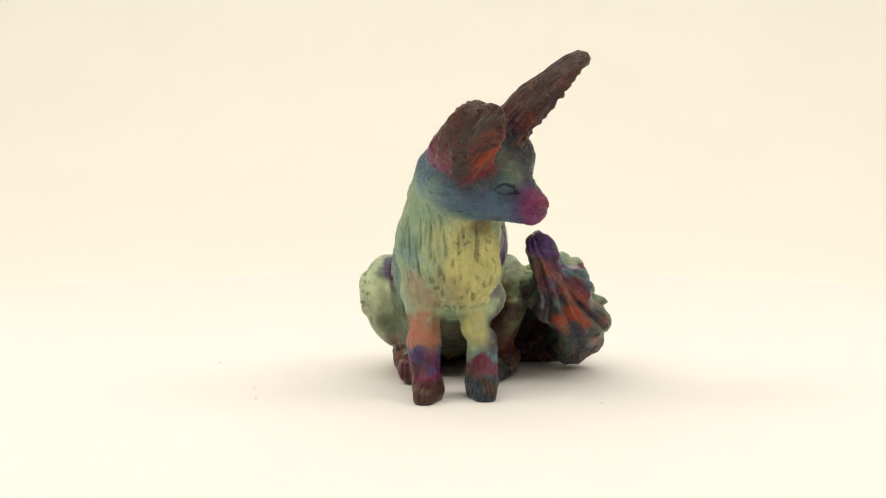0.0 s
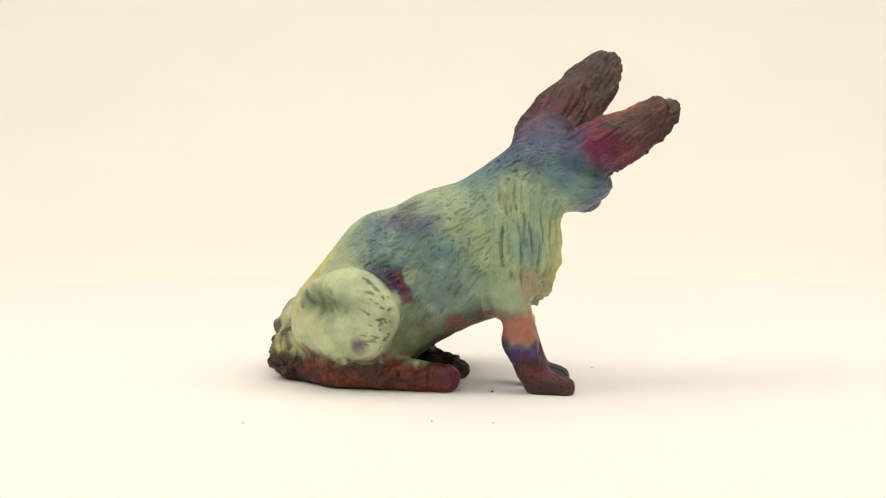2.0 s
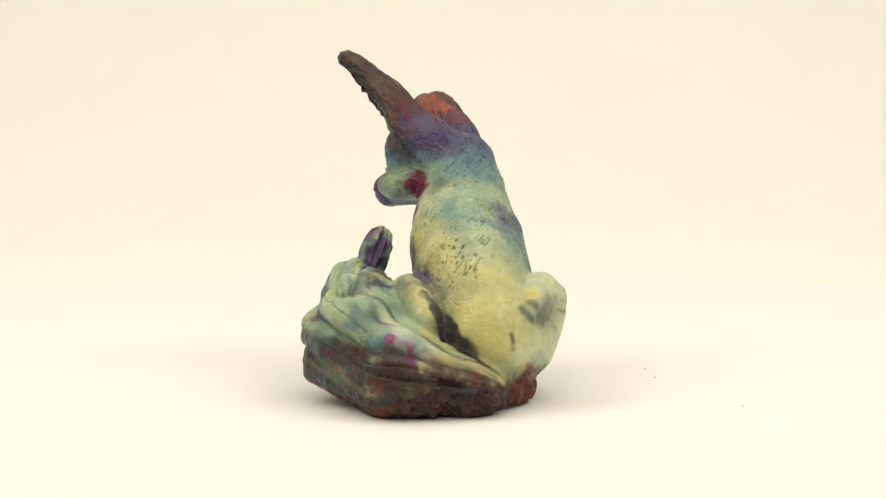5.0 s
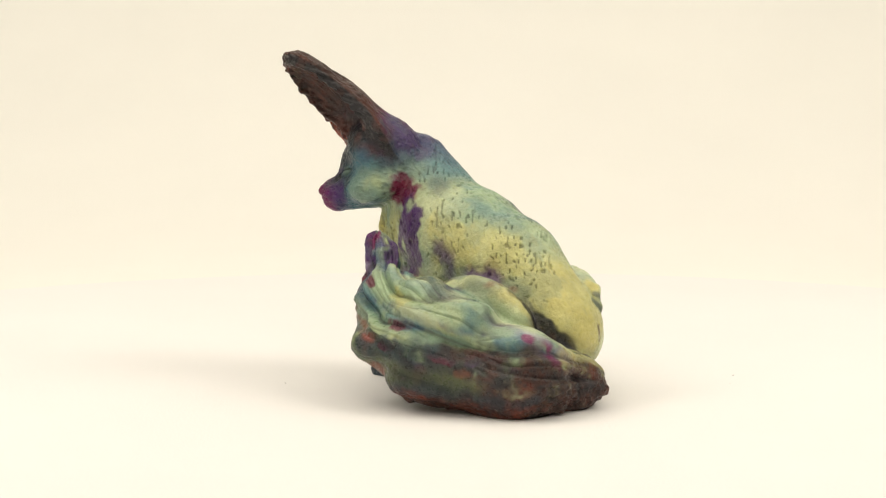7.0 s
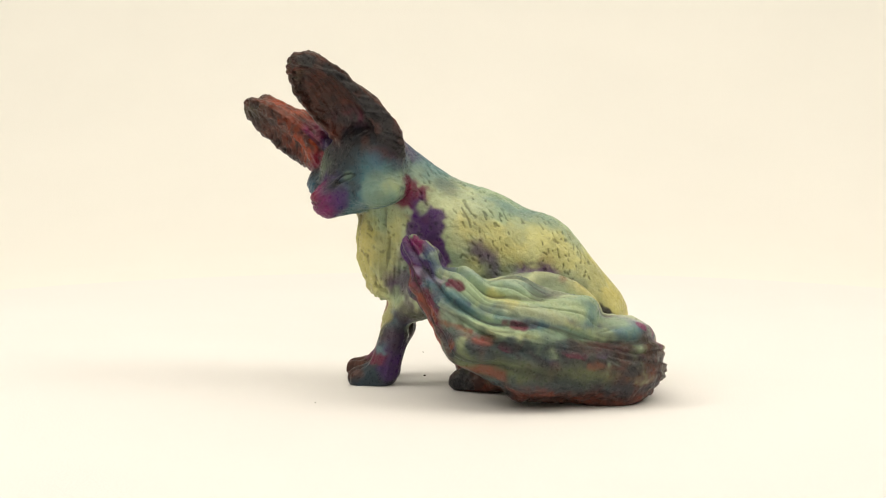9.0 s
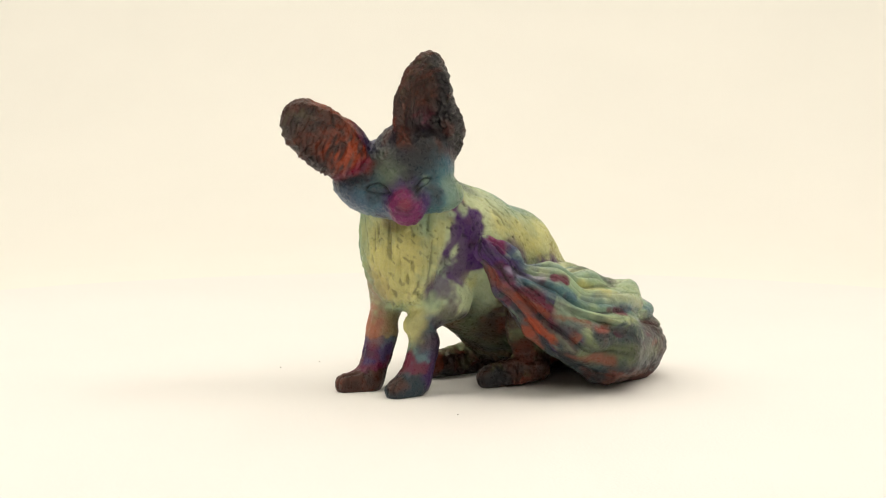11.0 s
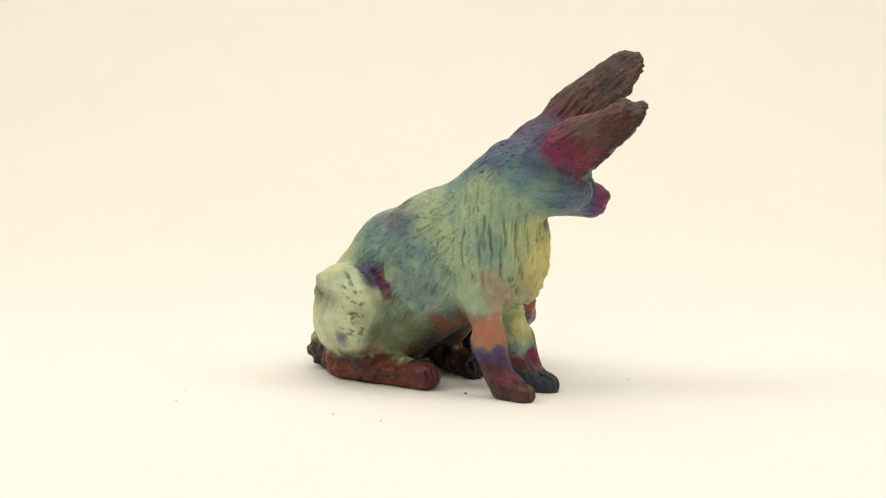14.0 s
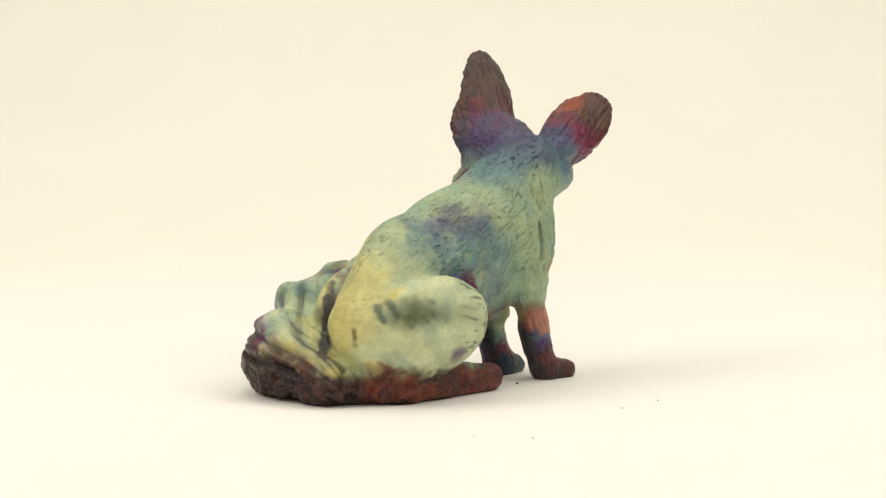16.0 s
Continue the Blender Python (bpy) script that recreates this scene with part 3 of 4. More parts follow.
    spot(-9.4, -12.8, 26.5, 5, "copper", 0.5, 175)
    spot(-16.8, -22.9, 23.4, 4, "salmon", 0.55, 175)
    spot(-17.2, -21.9, 18.5, 3, "blue", 0.4, 175)
    spot(-16.9, -25.9, 13.4, 4, "violet", 0.8, 175)
    spot(-16.2, -29.0, 9.3, 4, "maroon", 0.9, 175)
    spot(-15.0, -36.2, 2.0, 6, "brown", 0.9, 175)
    spot(-22.4, 47.0, 36.7, 4, "yellow", 0.7, 175)
    spot(-29.6, 35.7, 40.4, 8, "pale", 0.7, 175)
    # olive for the shade in the haunch hollow
    spot(-30.9, 39.6, 32.8, 6, "olive", 0.5, 175)
    spot(-31.8, 26.3, 16.4, 3.5, "purple", 0.8, 175)
    spot(-10.5, 56.8, 14.5, 4, "yellow", 0.6, 175)
    spot(8.1, 62.6, 24.0, 8, "pale", 0.6, 175)
    spot(11.3, 67.7, 23.6, 5, "sage", 0.6, 175)
    spot(-10.3, 66.6, 10.6, 8, "brown", 0.9, 175)
    spot(-20.5, 47.2, 8.0, 8, "red", 0.6, 175)
    spot(-24.2, 33.7, 6.4, 6, "brown", 0.8, 175)
    spot(-21.4, 0.2, 5.5, 5, "maroon", 0.7, 175)
    spot(-22.2, 12.1, 5.8, 5, "copper", 0.6, 175)
    spot(2.5, -20.0, 86.6, 7, "violet", 0.7, 175)
    spot(4.2, -24.2, 91.6, 6, "maroon", 0.7, 175)
    spot(-5.2, -37.1, 86.9, 8, "blue", 0.4, 175)
    spot(-9.9, -48.4, 83.1, 6, "magenta", 0.7, 175)
    spot(-9.1, -52.5, 87.0, 7, "maroon", 0.9, 175)
    spot(-1.9, -65.8, 96.7, 10, "brown", 0.9, 175)
    spot(2.9, -60.5, 98.6, 6, "copper", 0.6, 175)
    spot(-1.7, -71.9, 98.7, 6, "dkbrown", 0.9, 175)
    spot(29.1, -43.9, 110.3, 12, "dkbrown", 0.9, 175)
    spot(19.0, -32.1, 104.3, 10, "brown", 0.8, 175)
    spot(-11.0, -44.3, 75.3, 8, "teal", 0.8, 175)
    spot(-3.9, -47.5, 67.8, 4, "dkteal", 0.8, 175)
    spot(-9.6, -51.4, 85.5, 5, "maroon", 0.9, 270)
    spot(-4.0, -61.5, 82.3, 4, "orange", 0.9, 270)
    spot(3.2, -72.9, 90.1, 9, "copper", 0.4, 270)
    spot(12.4, -62.5, 90.6, 4, "red", 0.9, 270)
    spot(6.7, -77.6, 99.2, 9, "dkbrown", 0.9, 270)
    spot(-2.2, -71.8, 93.7, 8, "dkbrown", 0.6, 270)
    spot(-9.8, -43.2, 79.4, 5, "violet", 0.8, 270)
    spot(3.3, -53.8, 74.5, 12, "dkteal", 0.7, 270)
    spot(16.5, -45.0, 81.4, 10, "char", 0.6, 270)
    spot(-4.1, -50.0, 70.5, 7, "blue", 0.4, 270)
    spot(7.1, -50.4, 66.8, 6, "blue", 0.5, 270)
    spot(12.8, -41.9, 63.3, 4, "violet", 0.5, 270)
    spot(-2.3, -36.8, 52.4, 10, "yellow", 0.4, 270)
    spot(-9.9, -35.3, 56.0, 8, "sage", 0.8, 270)
    spot(9.2, -33.9, 52.1, 9, "yellow", 0.6, 270)
    spot(-17.7, -29.8, 51.7, 8, "teal", 0.5, 270)
    # the dark gap under the chin, painted as shade
    spot(7.3, -34.4, 59.8, 4, "dkbrown", 0.6, 270)
    spot(-2.3, -33.8, 38.6, 8, "copper", 0.35, 270)
    spot(-14.8, -28.8, 24.4, 5, "salmon", 0.55, 270)
    spot(-12.9, -31.7, 14.6, 4, "violet", 1, 270)
    spot(-12.8, -33.8, 9.5, 4, "maroon", 0.9, 270)
    spot(-10.4, -44.4, 3.6, 6, "brown", 1, 270)
    spot(6.5, -26.0, 25.0, 6, "yellow", 0.6, 270)
    spot(7.4, -26.7, 18.2, 4, "teal", 0.5, 270)
    spot(7.4, -28.8, 11.7, 4, "maroon", 1, 270)
    spot(8.9, -38.0, 3.5, 6, "dkteal", 0.9, 270)
    spot(27.2, -14.4, 50.2, 5, "purple", 0.9, 270)
    spot(29.4, -9.6, 41.7, 6, "copper", 0.6, 270)
    spot(35.4, -8.9, 37.6, 6, "dkteal", 0.8, 270)
    spot(41.8, -1.3, 32.7, 6, "red", 0.6, 270)
    spot(48.6, 9.4, 26.3, 6, "dkteal", 0.8, 270)
    spot(38.1, 2.9, 22.0, 6, "orange", 0.6, 270)
    spot(46.7, 10.2, 16.9, 5, "char", 0.7, 270)
    spot(25.2, 39.0, 12.7, 9, "red", 0.5, 270)
    spot(35.7, 35.4, 6.8, 7, "dkbrown", 0.8, 270)
    spot(18.1, 12.6, 35.1, 6, "olive", 0.6, 270)
    spot(-27.2, 18.8, 38.5, 4, "dkteal", 0.7, 270)
    spot(-30.1, 14.0, 30.8, 5, "pale", 0.8, 270)
    spot(-25.3, 21.4, 13.1, 6, "copper", 0.6, 270)
    spot(26.6, -38.4, 72.0, 4, "dkteal", 0.8, 13)
    spot(25.4, -26.6, 77.9, 8, "teal", 0.8, 13)
    spot(25.0, -18.7, 72.2, 8, "sage", 0.8, 13)
    spot(25.0, -28.7, 85.7, 10, "dkteal", 0.9, 13)
    spot(21.3, -17.6, 85.6, 5, "purple", 0.8, 13)
    spot(20.4, -13.8, 89.5, 5, "maroon", 0.7, 13)
    spot(35.6, -33.6, 107.2, 14, "dkbrown", 0.9, 13)
    spot(40.5, -44.0, 111.0, 8, "brown", 0.9, 13)
    spot(30.5, -27.1, 103.3, 8, "brown", 0.9, 13)
    spot(24.2, -18.8, 99.3, 8, "brown", 0.9, 13)
    spot(14.6, -64.6, 96.8, 9, "copper", 0.8, 13)
    spot(12.8, -51.7, 89.8, 4, "magenta", 0.9, 13)
    spot(14.5, -56.4, 91.9, 4, "red", 0.9, 13)
    spot(8.3, -68.9, 90.5, 7, "orange", 0.5, 13)
    spot(13.8, -14.5, 68.5, 5, "maroon", 0.9, 13)
    spot(32.6, -3.8, 51.8, 4, "purple", 0.8, 13)
    spot(32.2, -10.9, 47.7, 5, "violet", 0.8, 13)
    spot(35.6, -2.1, 46.3, 6, "blue", 0.8, 13)
    spot(13.2, -28.0, 51.3, 8, "yellow", 0.6, 13)
    spot(13.1, -23.9, 59.4, 5, "sage", 0.8, 13)
    spot(10.4, -19.5, 37.2, 7, "purple", 0.7, 13)
    spot(10.2, -22.7, 23.0, 7, "teal", 0.7, 13)
    spot(12.3, -20.1, 13.3, 5, "violet", 0.8, 13)
    spot(12.5, -22.1, 7.2, 5, "purple", 0.8, 13)
    spot(12.9, -32.4, 2.8, 6, "dkteal", 0.9, 13)
    spot(10.4, -36.2, 5.3, 4, "brown", 0.9, 13)
    spot(15.3, 23.1, 44.8, 6, "olive", 0.6, 13)
    spot(12.2, 33.4, 46.3, 3, "maroon", 0.4, 13)
    spot(10.9, 4.1, 65.7, 10, "pale", 0.7, 13)
    spot(7.2, 19.4, 61.7, 9, "sage", 0.6, 13)
    spot(9.3, 35.9, 50.4, 9, "yellow", 0.5, 13)
    spot(1.9, 48.6, 40.1, 8, "yellow", 0.6, 13)
    spot(-5.9, 25.0, 64.8, 7, "teal", 0.4, 13)
    spot(6.7, -3.0, 71.2, 5, "dkteal", 0.6, 13)
    spot(45.3, 8.0, 40.1, 6, "teal", 0.5, 13)
    spot(39.1, 20.1, 41.6, 7, "pale", 0.7, 13)
    spot(40.8, 35.8, 38.4, 7, "pale", 0.6, 13)
    spot(18.0, 45.3, 37.9, 6, "yellow", 0.4, 13)
    spot(46.2, 13.9, 34.7, 6, "sage", 0.7, 13)
    spot(54.8, 21.5, 22.9, 7, "olive", 0.7, 13)
    spot(54.1, 32.7, 19.5, 5, "dkteal", 0.7, 13)
    spot(46.3, 42.5, 29.9, 5, "blue", 0.5, 13)
    spot(29.9, 58.8, 28.2, 7, "teal", 0.6, 13)
    spot(39.6, 56.6, 18.1, 7, "olive", 0.7, 13)
    spot(29.9, 68.4, 22.8, 7, "dkteal", 0.6, 13)
    spot(22.8, 73.2, 20.0, 4, "purple", 0.6, 13)
    spot(34.8, 63.5, 4.3, 6, "brown", 0.8, 13)
    spot(46.1, 50.1, 13.2, 6, "dkteal", 0.8, 13)
    spot(16.7, 5.5, 2.9, 5, "char", 0.9, 13)
    spot(30.6, 3.9, 45.0, 4, "magenta", 0.6, 52)
    spot(50.3, 30.0, 30.6, 1.8, "maroon", 0.9, 52, (49.3, 36.5, 29.7))
    spot(47.2, 9.7, 35.8, 1.5, "maroon", 0.9, 52, (46.5, 13.5, 34.6))
    spot(43.5, 8.6, 42.4, 5, "blue", 0.7, 52)
    spot(39.7, 29.1, 42.1, 8, "pale", 0.7, 52)
    spot(20.6, 41.3, 38.1, 6, "olive", 0.4, 52)
    spot(22.6, 67.2, 27.9, 5, "lilac", 0.6, 52)
    spot(14.4, 71.7, 20.3, 5, "purple", 0.6, 52)
    spot(33.1, 68.6, 8.9, 10, "brown", 0.8, 52)
    spot(33.6, 63.5, 2.7, 7, "copper", 0.6, 52)
    spot(0.9, 70.4, 7.6, 8, "char", 0.6, 52)
    spot(54.8, 21.2, 23.6, 4, "orange", 0.6, 52)
    spot(54.3, 36.3, 17.9, 8, "olive", 0.7, 52)
    spot(48.1, 46.5, 9.3, 6, "dkteal", 0.8, 52)
    spot(-8.6, 59.4, 22.4, 8, "yellow", 0.6, 52)
    spot(13.4, -12.8, 67.7, 5, "maroon", 0.9, 52)
    spot(27.2, -21.1, 70.8, 7, "sage", 0.8, 52)
    spot(23.9, -22.2, 78.7, 8, "teal", 0.7, 52)
    spot(21.3, -18.9, 84.7, 5, "maroon", 0.7, 52)
    spot(-5.6, -24.8, 87.8, 5, "violet", 0.6, 52)
    spot(-12.1, 28.1, 59.4, 8, "blue", 0.5, 107)
    spot(-18.4, 22.2, 55.2, 6, "violet", 0.5, 107)
    spot(-4.8, 49.5, 42.3, 8, "yellow", 0.5, 107)
    spot(1.4, 54.6, 31.4, 8, "yellow", 0.5, 107)
    spot(-22.1, 45.2, 38.6, 3, "yellow", 0.8, 107)
    spot(10.9, 49.9, 34.2, 6, "yellow", 0.5, 107)
    spot(19.4, 70.4, 25.2, 4, "violet", 0.7, 107)
    spot(26.9, 60.9, 29.3, 4, "lilac", 0.6, 107)
    spot(21.6, 53.7, 30.4, 6, "pale", 0.7, 107)
    spot(26.4, 72.8, 17.8, 9, "brown", 0.9, 107)
    spot(11.2, 71.7, 9.1, 10, "brown", 0.9, 107)
    spot(27.1, 71.1, 6.3, 7, "red", 0.5, 107)
    spot(-21.5, 46.2, 6.6, 7, "red", 0.5, 107)
    spot(27.8, 0.6, 50.0, 5, "purple", 0.9, 107)
    spot(26.1, -0.6, 41.7, 5, "dkteal", 0.8, 107)
    spot(26.7, 13.0, 41.1, 3, "red", 0.8, 107)
    spot(20.0, -15.0, 85.9, 7, "dkteal", 0.8, 107)
    spot(4.3, -19.9, 88.0, 8, "violet", 0.5, 107)
    spot(-5.1, -24.5, 87.9, 6, "violet", 0.5, 107)
    spot(3.5, -54.7, 97.3, 6, "orange", 0.8, 107)
    spot(-1.3, -45.5, 93.3, 5, "maroon", 0.8, 107)
    spot(28.5, -27.6, 106.1, 9, "dkbrown", 0.9, 107)
    spot(-5.6, -7.9, 76.5, 8, "teal", 0.6, 107)
    # haunch hollow darkened in olive, as painted shade
    spot(-29.9, 41.7, 31.0, 7, "olive", 0.6, 107)
    spot(2.7, 62.4, 21.1, 6, "dkteal", 0.5, 107)
    spot(14.8, 72.5, 18.3, 4, "yellow", 0.6, 107)
    spot(3.4, -62.7, 99.5, 8, "orange", 0.7, 133)
    spot(-3.1, -50.1, 94.7, 5, "maroon", 0.9, 133)
    spot(-3.0, -65.0, 95.4, 5, "dkbrown", 0.9, 133)
    spot(11.1, -17.5, 88.0, 6, "violet", 0.7, 133)
    spot(1.5, -25.2, 90.0, 7, "blue", 0.5, 133)
    spot(-7.7, -17.8, 82.4, 8, "blue", 0.6, 133)
    spot(-14.6, -28.5, 80.2, 6, "violet", 0.4, 133)
    spot(-16.0, -21.0, 22.8, 3.5, "salmon", 0.55, 133)
    spot(16.5, -14.4, 70.7, 4, "maroon", 0.9, 13, (14.8, -16.9, 66.6))
    spot(15.4, -10.0, 60.8, 3, "purple", 0.9, 13, (16.2, -5.8, 57.1))
    spot(16.1, -6.4, 57.0, 4.5, "purple", 0.9, 13, (37.2, -2.7, 42.7))
    spot(35.2, -7.1, 44.3, 4.5, "purple", 0.6, 13, (11.6, -17.2, 25.4))
    spot(12.9, -19.9, 17.4, 5, "violet", 0.6, 13, (6.1, -17.6, 4.3))
    spot(16.2, 17.3, 42.8, 3.5, "char", 0.6, 13, (19.0, 27.8, 43.0))
    spot(31.4, -9.1, 53.5, 4.5, "blue", 0.6, 13, (35.9, 3.8, 44.6))
    spot(30.9, -9.6, 53.8, 3, "magenta", 0.9, 13, (32.7, -6.4, 51.7))
    spot(44.4, 1.9, 36.0, 3, "blue", 0.6, 13, (46.9, 14.1, 32.9))
    spot(49.1, 8.8, 24.3, 1.3, "orange", 0.8, 13, (54.9, 19.7, 22.9))
    spot(46.5, 4.4, 27.8, 3, "maroon", 0.8, 13, (45.8, 2.3, 30.5))
    spot(50.6, 26.3, 30.3, 1.6, "maroon", 0.9, 13, (50.2, 34.7, 29.2))
    spot(41.4, 2.2, 40.8, 1.5, "maroon", 0.8, 13, (45.3, 8.0, 40.4))
    spot(45.6, 19.6, 33.8, 3, "blue", 0.5, 13, (47.2, 38.9, 31.8))
    spot(50.8, 37.7, 24.7, 4, "dkteal", 0.7, 13, (32.9, 68.8, 15.6))
    spot(55.2, 19.7, 21.0, 4, "dkteal", 0.7, 13, (53.6, 40.1, 14.1))
    spot(50.9, 43.4, 15.6, 4, "brown", 0.6, 13, (34.7, 67.2, 12.1))
    spot(53.3, 34.5, 8.2, 4, "copper", 0.7, 13, (28.5, 66.5, 1.1))
    spot(53.1, 25.0, 17.2, 3, "olive", 0.8, 13, (53.3, 40.1, 15.9))
    spot(42.5, 47.5, 31.4, 3, "purple", 0.45, 13, (19.5, 74.7, 20.6))
    spot(41.0, 7.0, 43.3, 4, "pale", 0.7, 13, (39.1, 25.9, 42.7))
    spot(43.3, 26.7, 38.5, 4, "pale", 0.6, 13, (38.6, 46.8, 36.6))
    spot(15.8, -8.9, 60.0, 4.5, "purple", 0.85, 52, (12.4, -9.3, 40.6))
    spot(16.1, 14.5, 48.9, 2, "violet", 0.5, 52, (16.3, 17.3, 41.3))
    spot(17.3, 8.9, 46.5, 3, "yellow", 0.5, 52, (31.5, 30.7, 43.6))
    spot(30.3, 59.3, 27.7, 3, "violet", 0.6, 52, (12.0, 71.8, 18.3))
    spot(40.3, 14.0, 42.7, 5, "pale", 0.6, 52, (32.0, 43.7, 39.2))
    spot(53.2, 34.9, 21.3, 5, "olive", 0.6, 52, (32.8, 68.2, 18.0))
    spot(48.1, 46.5, 16.7, 4, "dkteal", 0.6, 52, (33.1, 68.6, 16.2))
    spot(45.5, 49.1, 7.5, 6, "dkbrown", 0.7, 52, (-1.6, 70.3, 7.4))
    spot(36.5, 49.5, 1.0, 5, "copper", 0.6, 52, (10.1, 64.0, -0.8))
    spot(55.2, 18.5, 21.4, 4, "dkteal", 0.7, 52, (54.3, 36.3, 17.9))
    spot(54.6, 33.6, 17.6, 3, "purple", 0.6, 52, (50.4, 43.5, 16.5))
    spot(32.4, 53.1, 36.4, 4, "sage", 0.7, 52, (19.8, 69.5, 26.1))
    spot(13.1, 31.9, 44.3, 3, "olive", 0.3, 52, (4.8, 51.7, 30.3))
    spot(22.6, 67.2, 27.9, 3, "dkteal", 0.5, 52, (0.3, 69.6, 15.0))
    spot(26.4, 56.8, 30.6, 3.5, "pale", 0.8, 107, (-7.0, 68.6, 11.4))
    spot(31.9, 55.6, 31.2, 3, "violet", 0.7, 107, (11.5, 70.7, 20.1))
    spot(33.0, 55.3, 28.3, 2.5, "magenta", 0.7, 107, (19.0, 71.5, 23.6))
    spot(11.3, 71.5, 18.4, 3, "yellow", 0.6, 107, (-5.4, 69.4, 11.4))
    spot(45.7, 49.2, 17.3, 6, "olive", 0.7, 107, (26.4, 72.8, 17.8))
    spot(39.7, 59.4, 9.5, 7, "dkbrown", 0.8, 107, (-9.9, 65.4, 3.6))
    spot(25.0, 44.1, 36.8, 4, "sage", 0.6, 107, (1.1, 67.2, 18.2))
    # shade of the crease between rump and tail, painted dark
    spot(10.0, 46.5, 35.7, 3, "char", 0.5, 107, (1.7, 59.7, 20.8))
    spot(-18.5, 49.4, 5.1, 5, "dkbrown", 0.6, 107, (-13.9, -40.8, -1.7))
    spot(31.6, 1.9, 47.9, 4, "purple", 0.8, 107, (13.9, 35.1, 41.9))
    spot(23.5, 65.7, 28.7, 4, "pale", 0.7, 133, (0.6, 68.9, 16.0))
    spot(28.0, 64.4, 28.1, 3, "lilac", 0.6, 133, (14.3, 71.6, 20.6))
    spot(14.3, 71.6, 20.6, 3, "yellow", 0.5, 133, (-11.8, 60.1, 12.5))
    # the same crease, shaded with dark brown paint
    spot(9.6, 52.5, 28.7, 3, "dkbrown", 0.7, 133, (-4.8, 62.5, 17.7))
    # painted shade along the haunch hollow
    spot(-22.7, 49.9, 31.4, 5, "olive", 0.45, 133, (-34.7, 29.8, 30.5))
    spot(-24.1, 45.9, 36.8, 3, "pale", 0.7, 133, (-32.7, 27.6, 39.7))
    spot(-16.4, 51.5, 8.2, 4, "red", 0.6, 133, (-18.3, -0.2, 0.0))
    spot(18.2, 73.3, 10.7, 6, "dkbrown", 0.8, 133, (-12.4, 58.1, 4.8))
    spot(-11.1, 18.3, 63.5, 6, "violet", 0.3, 133, (-19.4, 4.2, 61.2))
    spot(-18.1, 23.0, 55.5, 8, "teal", 0.6, 133, (-21.8, -1.9, 50.0))
    spot(-32.2, 28.8, 40.0, 6, "pale", 0.7, 235, (-31.3, 22.8, 16.1))
    spot(-25.4, 24.5, 42.0, 2.4, "purple", 0.7, 235, (-24.3, 13.0, 36.9))
    spot(-24.7, 14.4, 38.8, 2, "maroon", 0.7, 235, (-23.9, 11.9, 33.0))
    spot(-22.9, 6.1, 41.5, 8, "blue", 0.3, 235, (-15.4, -4.2, 30.0))
    spot(-13.9, -1.9, 25.7, 3, "copper", 0.6, 235, (-7.6, -3.3, 21.3))
    spot(-22.5, 10.4, 29.0, 5, "olive", 0.5, 235, (-17.0, 7.8, 20.8))
    spot(-23.7, 35.2, 3.6, 5, "red", 0.6, 235, (-21.5, 1.0, 3.9))
    spot(-19.7, -3.4, 6.3, 4, "maroon", 0.8, 235, (-15.7, -4.6, 4.1))
    spot(28.5, 52.8, -1.3, 5, "dkbrown", 0.7, 235, (-16.1, -29.2, 9.5))
    spot(-8.6, 6.0, 16.3, 4, "char", 0.8, 235, (10.2, 18.8, 9.0))
    spot(-16.7, -26.5, 69.1, 8, "sage", 0.7, 235, (-12.5, -33.8, 63.7))
    spot(-15.8, -28.7, 40.4, 5, "salmon", 0.35, 235, (-11.2, -28.9, 32.3))
    spot(-5.0, -36.6, 53.9, 7, "yellow", 0.4, 235, (3.0, -35.5, 43.7))
    spot(-2.7, -52.3, 73.9, 7, "blue", 0.3, 235, (6.1, -53.1, 69.8))
    spot(-9.7, -42.8, 79.3, 8, "teal", 0.6, 235, (-7.0, -48.6, 71.9))
    spot(-9.1, -32.2, 86.4, 8, "blue", 0.3, 235, (-10.7, -44.0, 83.1))
    spot(-9.3, -51.6, 87.1, 5, "magenta", 0.7, 235, (-5.1, -55.3, 79.7))
    spot(-7.2, -58.0, 87.3, 5, "maroon", 0.8, 235, (-2.3, -63.7, 81.9))
    spot(-4.6, -60.6, 92.9, 7, "brown", 0.8, 235, (3.9, -73.4, 100.4))
    spot(13.6, -13.5, 67.6, 3.5, "purple", 0.85, 13, (16.1, -6.8, 59.0))
    spot(17.0, 10.5, 50.6, 2.5, "violet", 0.45, 13, (16.4, 14.4, 43.7))
    spot(53.0, 38.2, 8.7, 1.3, "orange", 0.7, 13, (48.4, 42.1, 6.2))
    spot(47.5, 15.2, 31.1, 1.6, "blue", 0.6, 13, (44.4, 46.0, 26.9))
    spot(52.6, 19.2, 27.2, 1.5, "dkteal", 0.7, 13, (46.4, 44.4, 22.1))
    # dark patina around the far haunch and belly, its shadow painted along
    spot(4.4, 7.3, 17.8, 7, "dkbrown", 0.8, 304, (18.3, 8.1, 26.9))
    spot(12.9, -16.1, 27.2, 6, "olive", 0.7, 304, (2.9, 9.5, 15.4))
    spot(-11.8, 39.4, 1.9, 7, "brown", 0.8, 304, (21.1, 18.8, 5.5))
    spot(8.6, 1.0, 3.7, 5, "char", 0.8, 304, (15.6, 1.4, 3.7))
    spot(11.7, -24.6, 20.2, 6, "dkbrown", 0.6, 304, (-11.2, 23.2, 4.1))
    spot(-14.0, -3.6, 5.7, 3, "brown", 0.8, 304, (5.7, -29.6, 9.5))
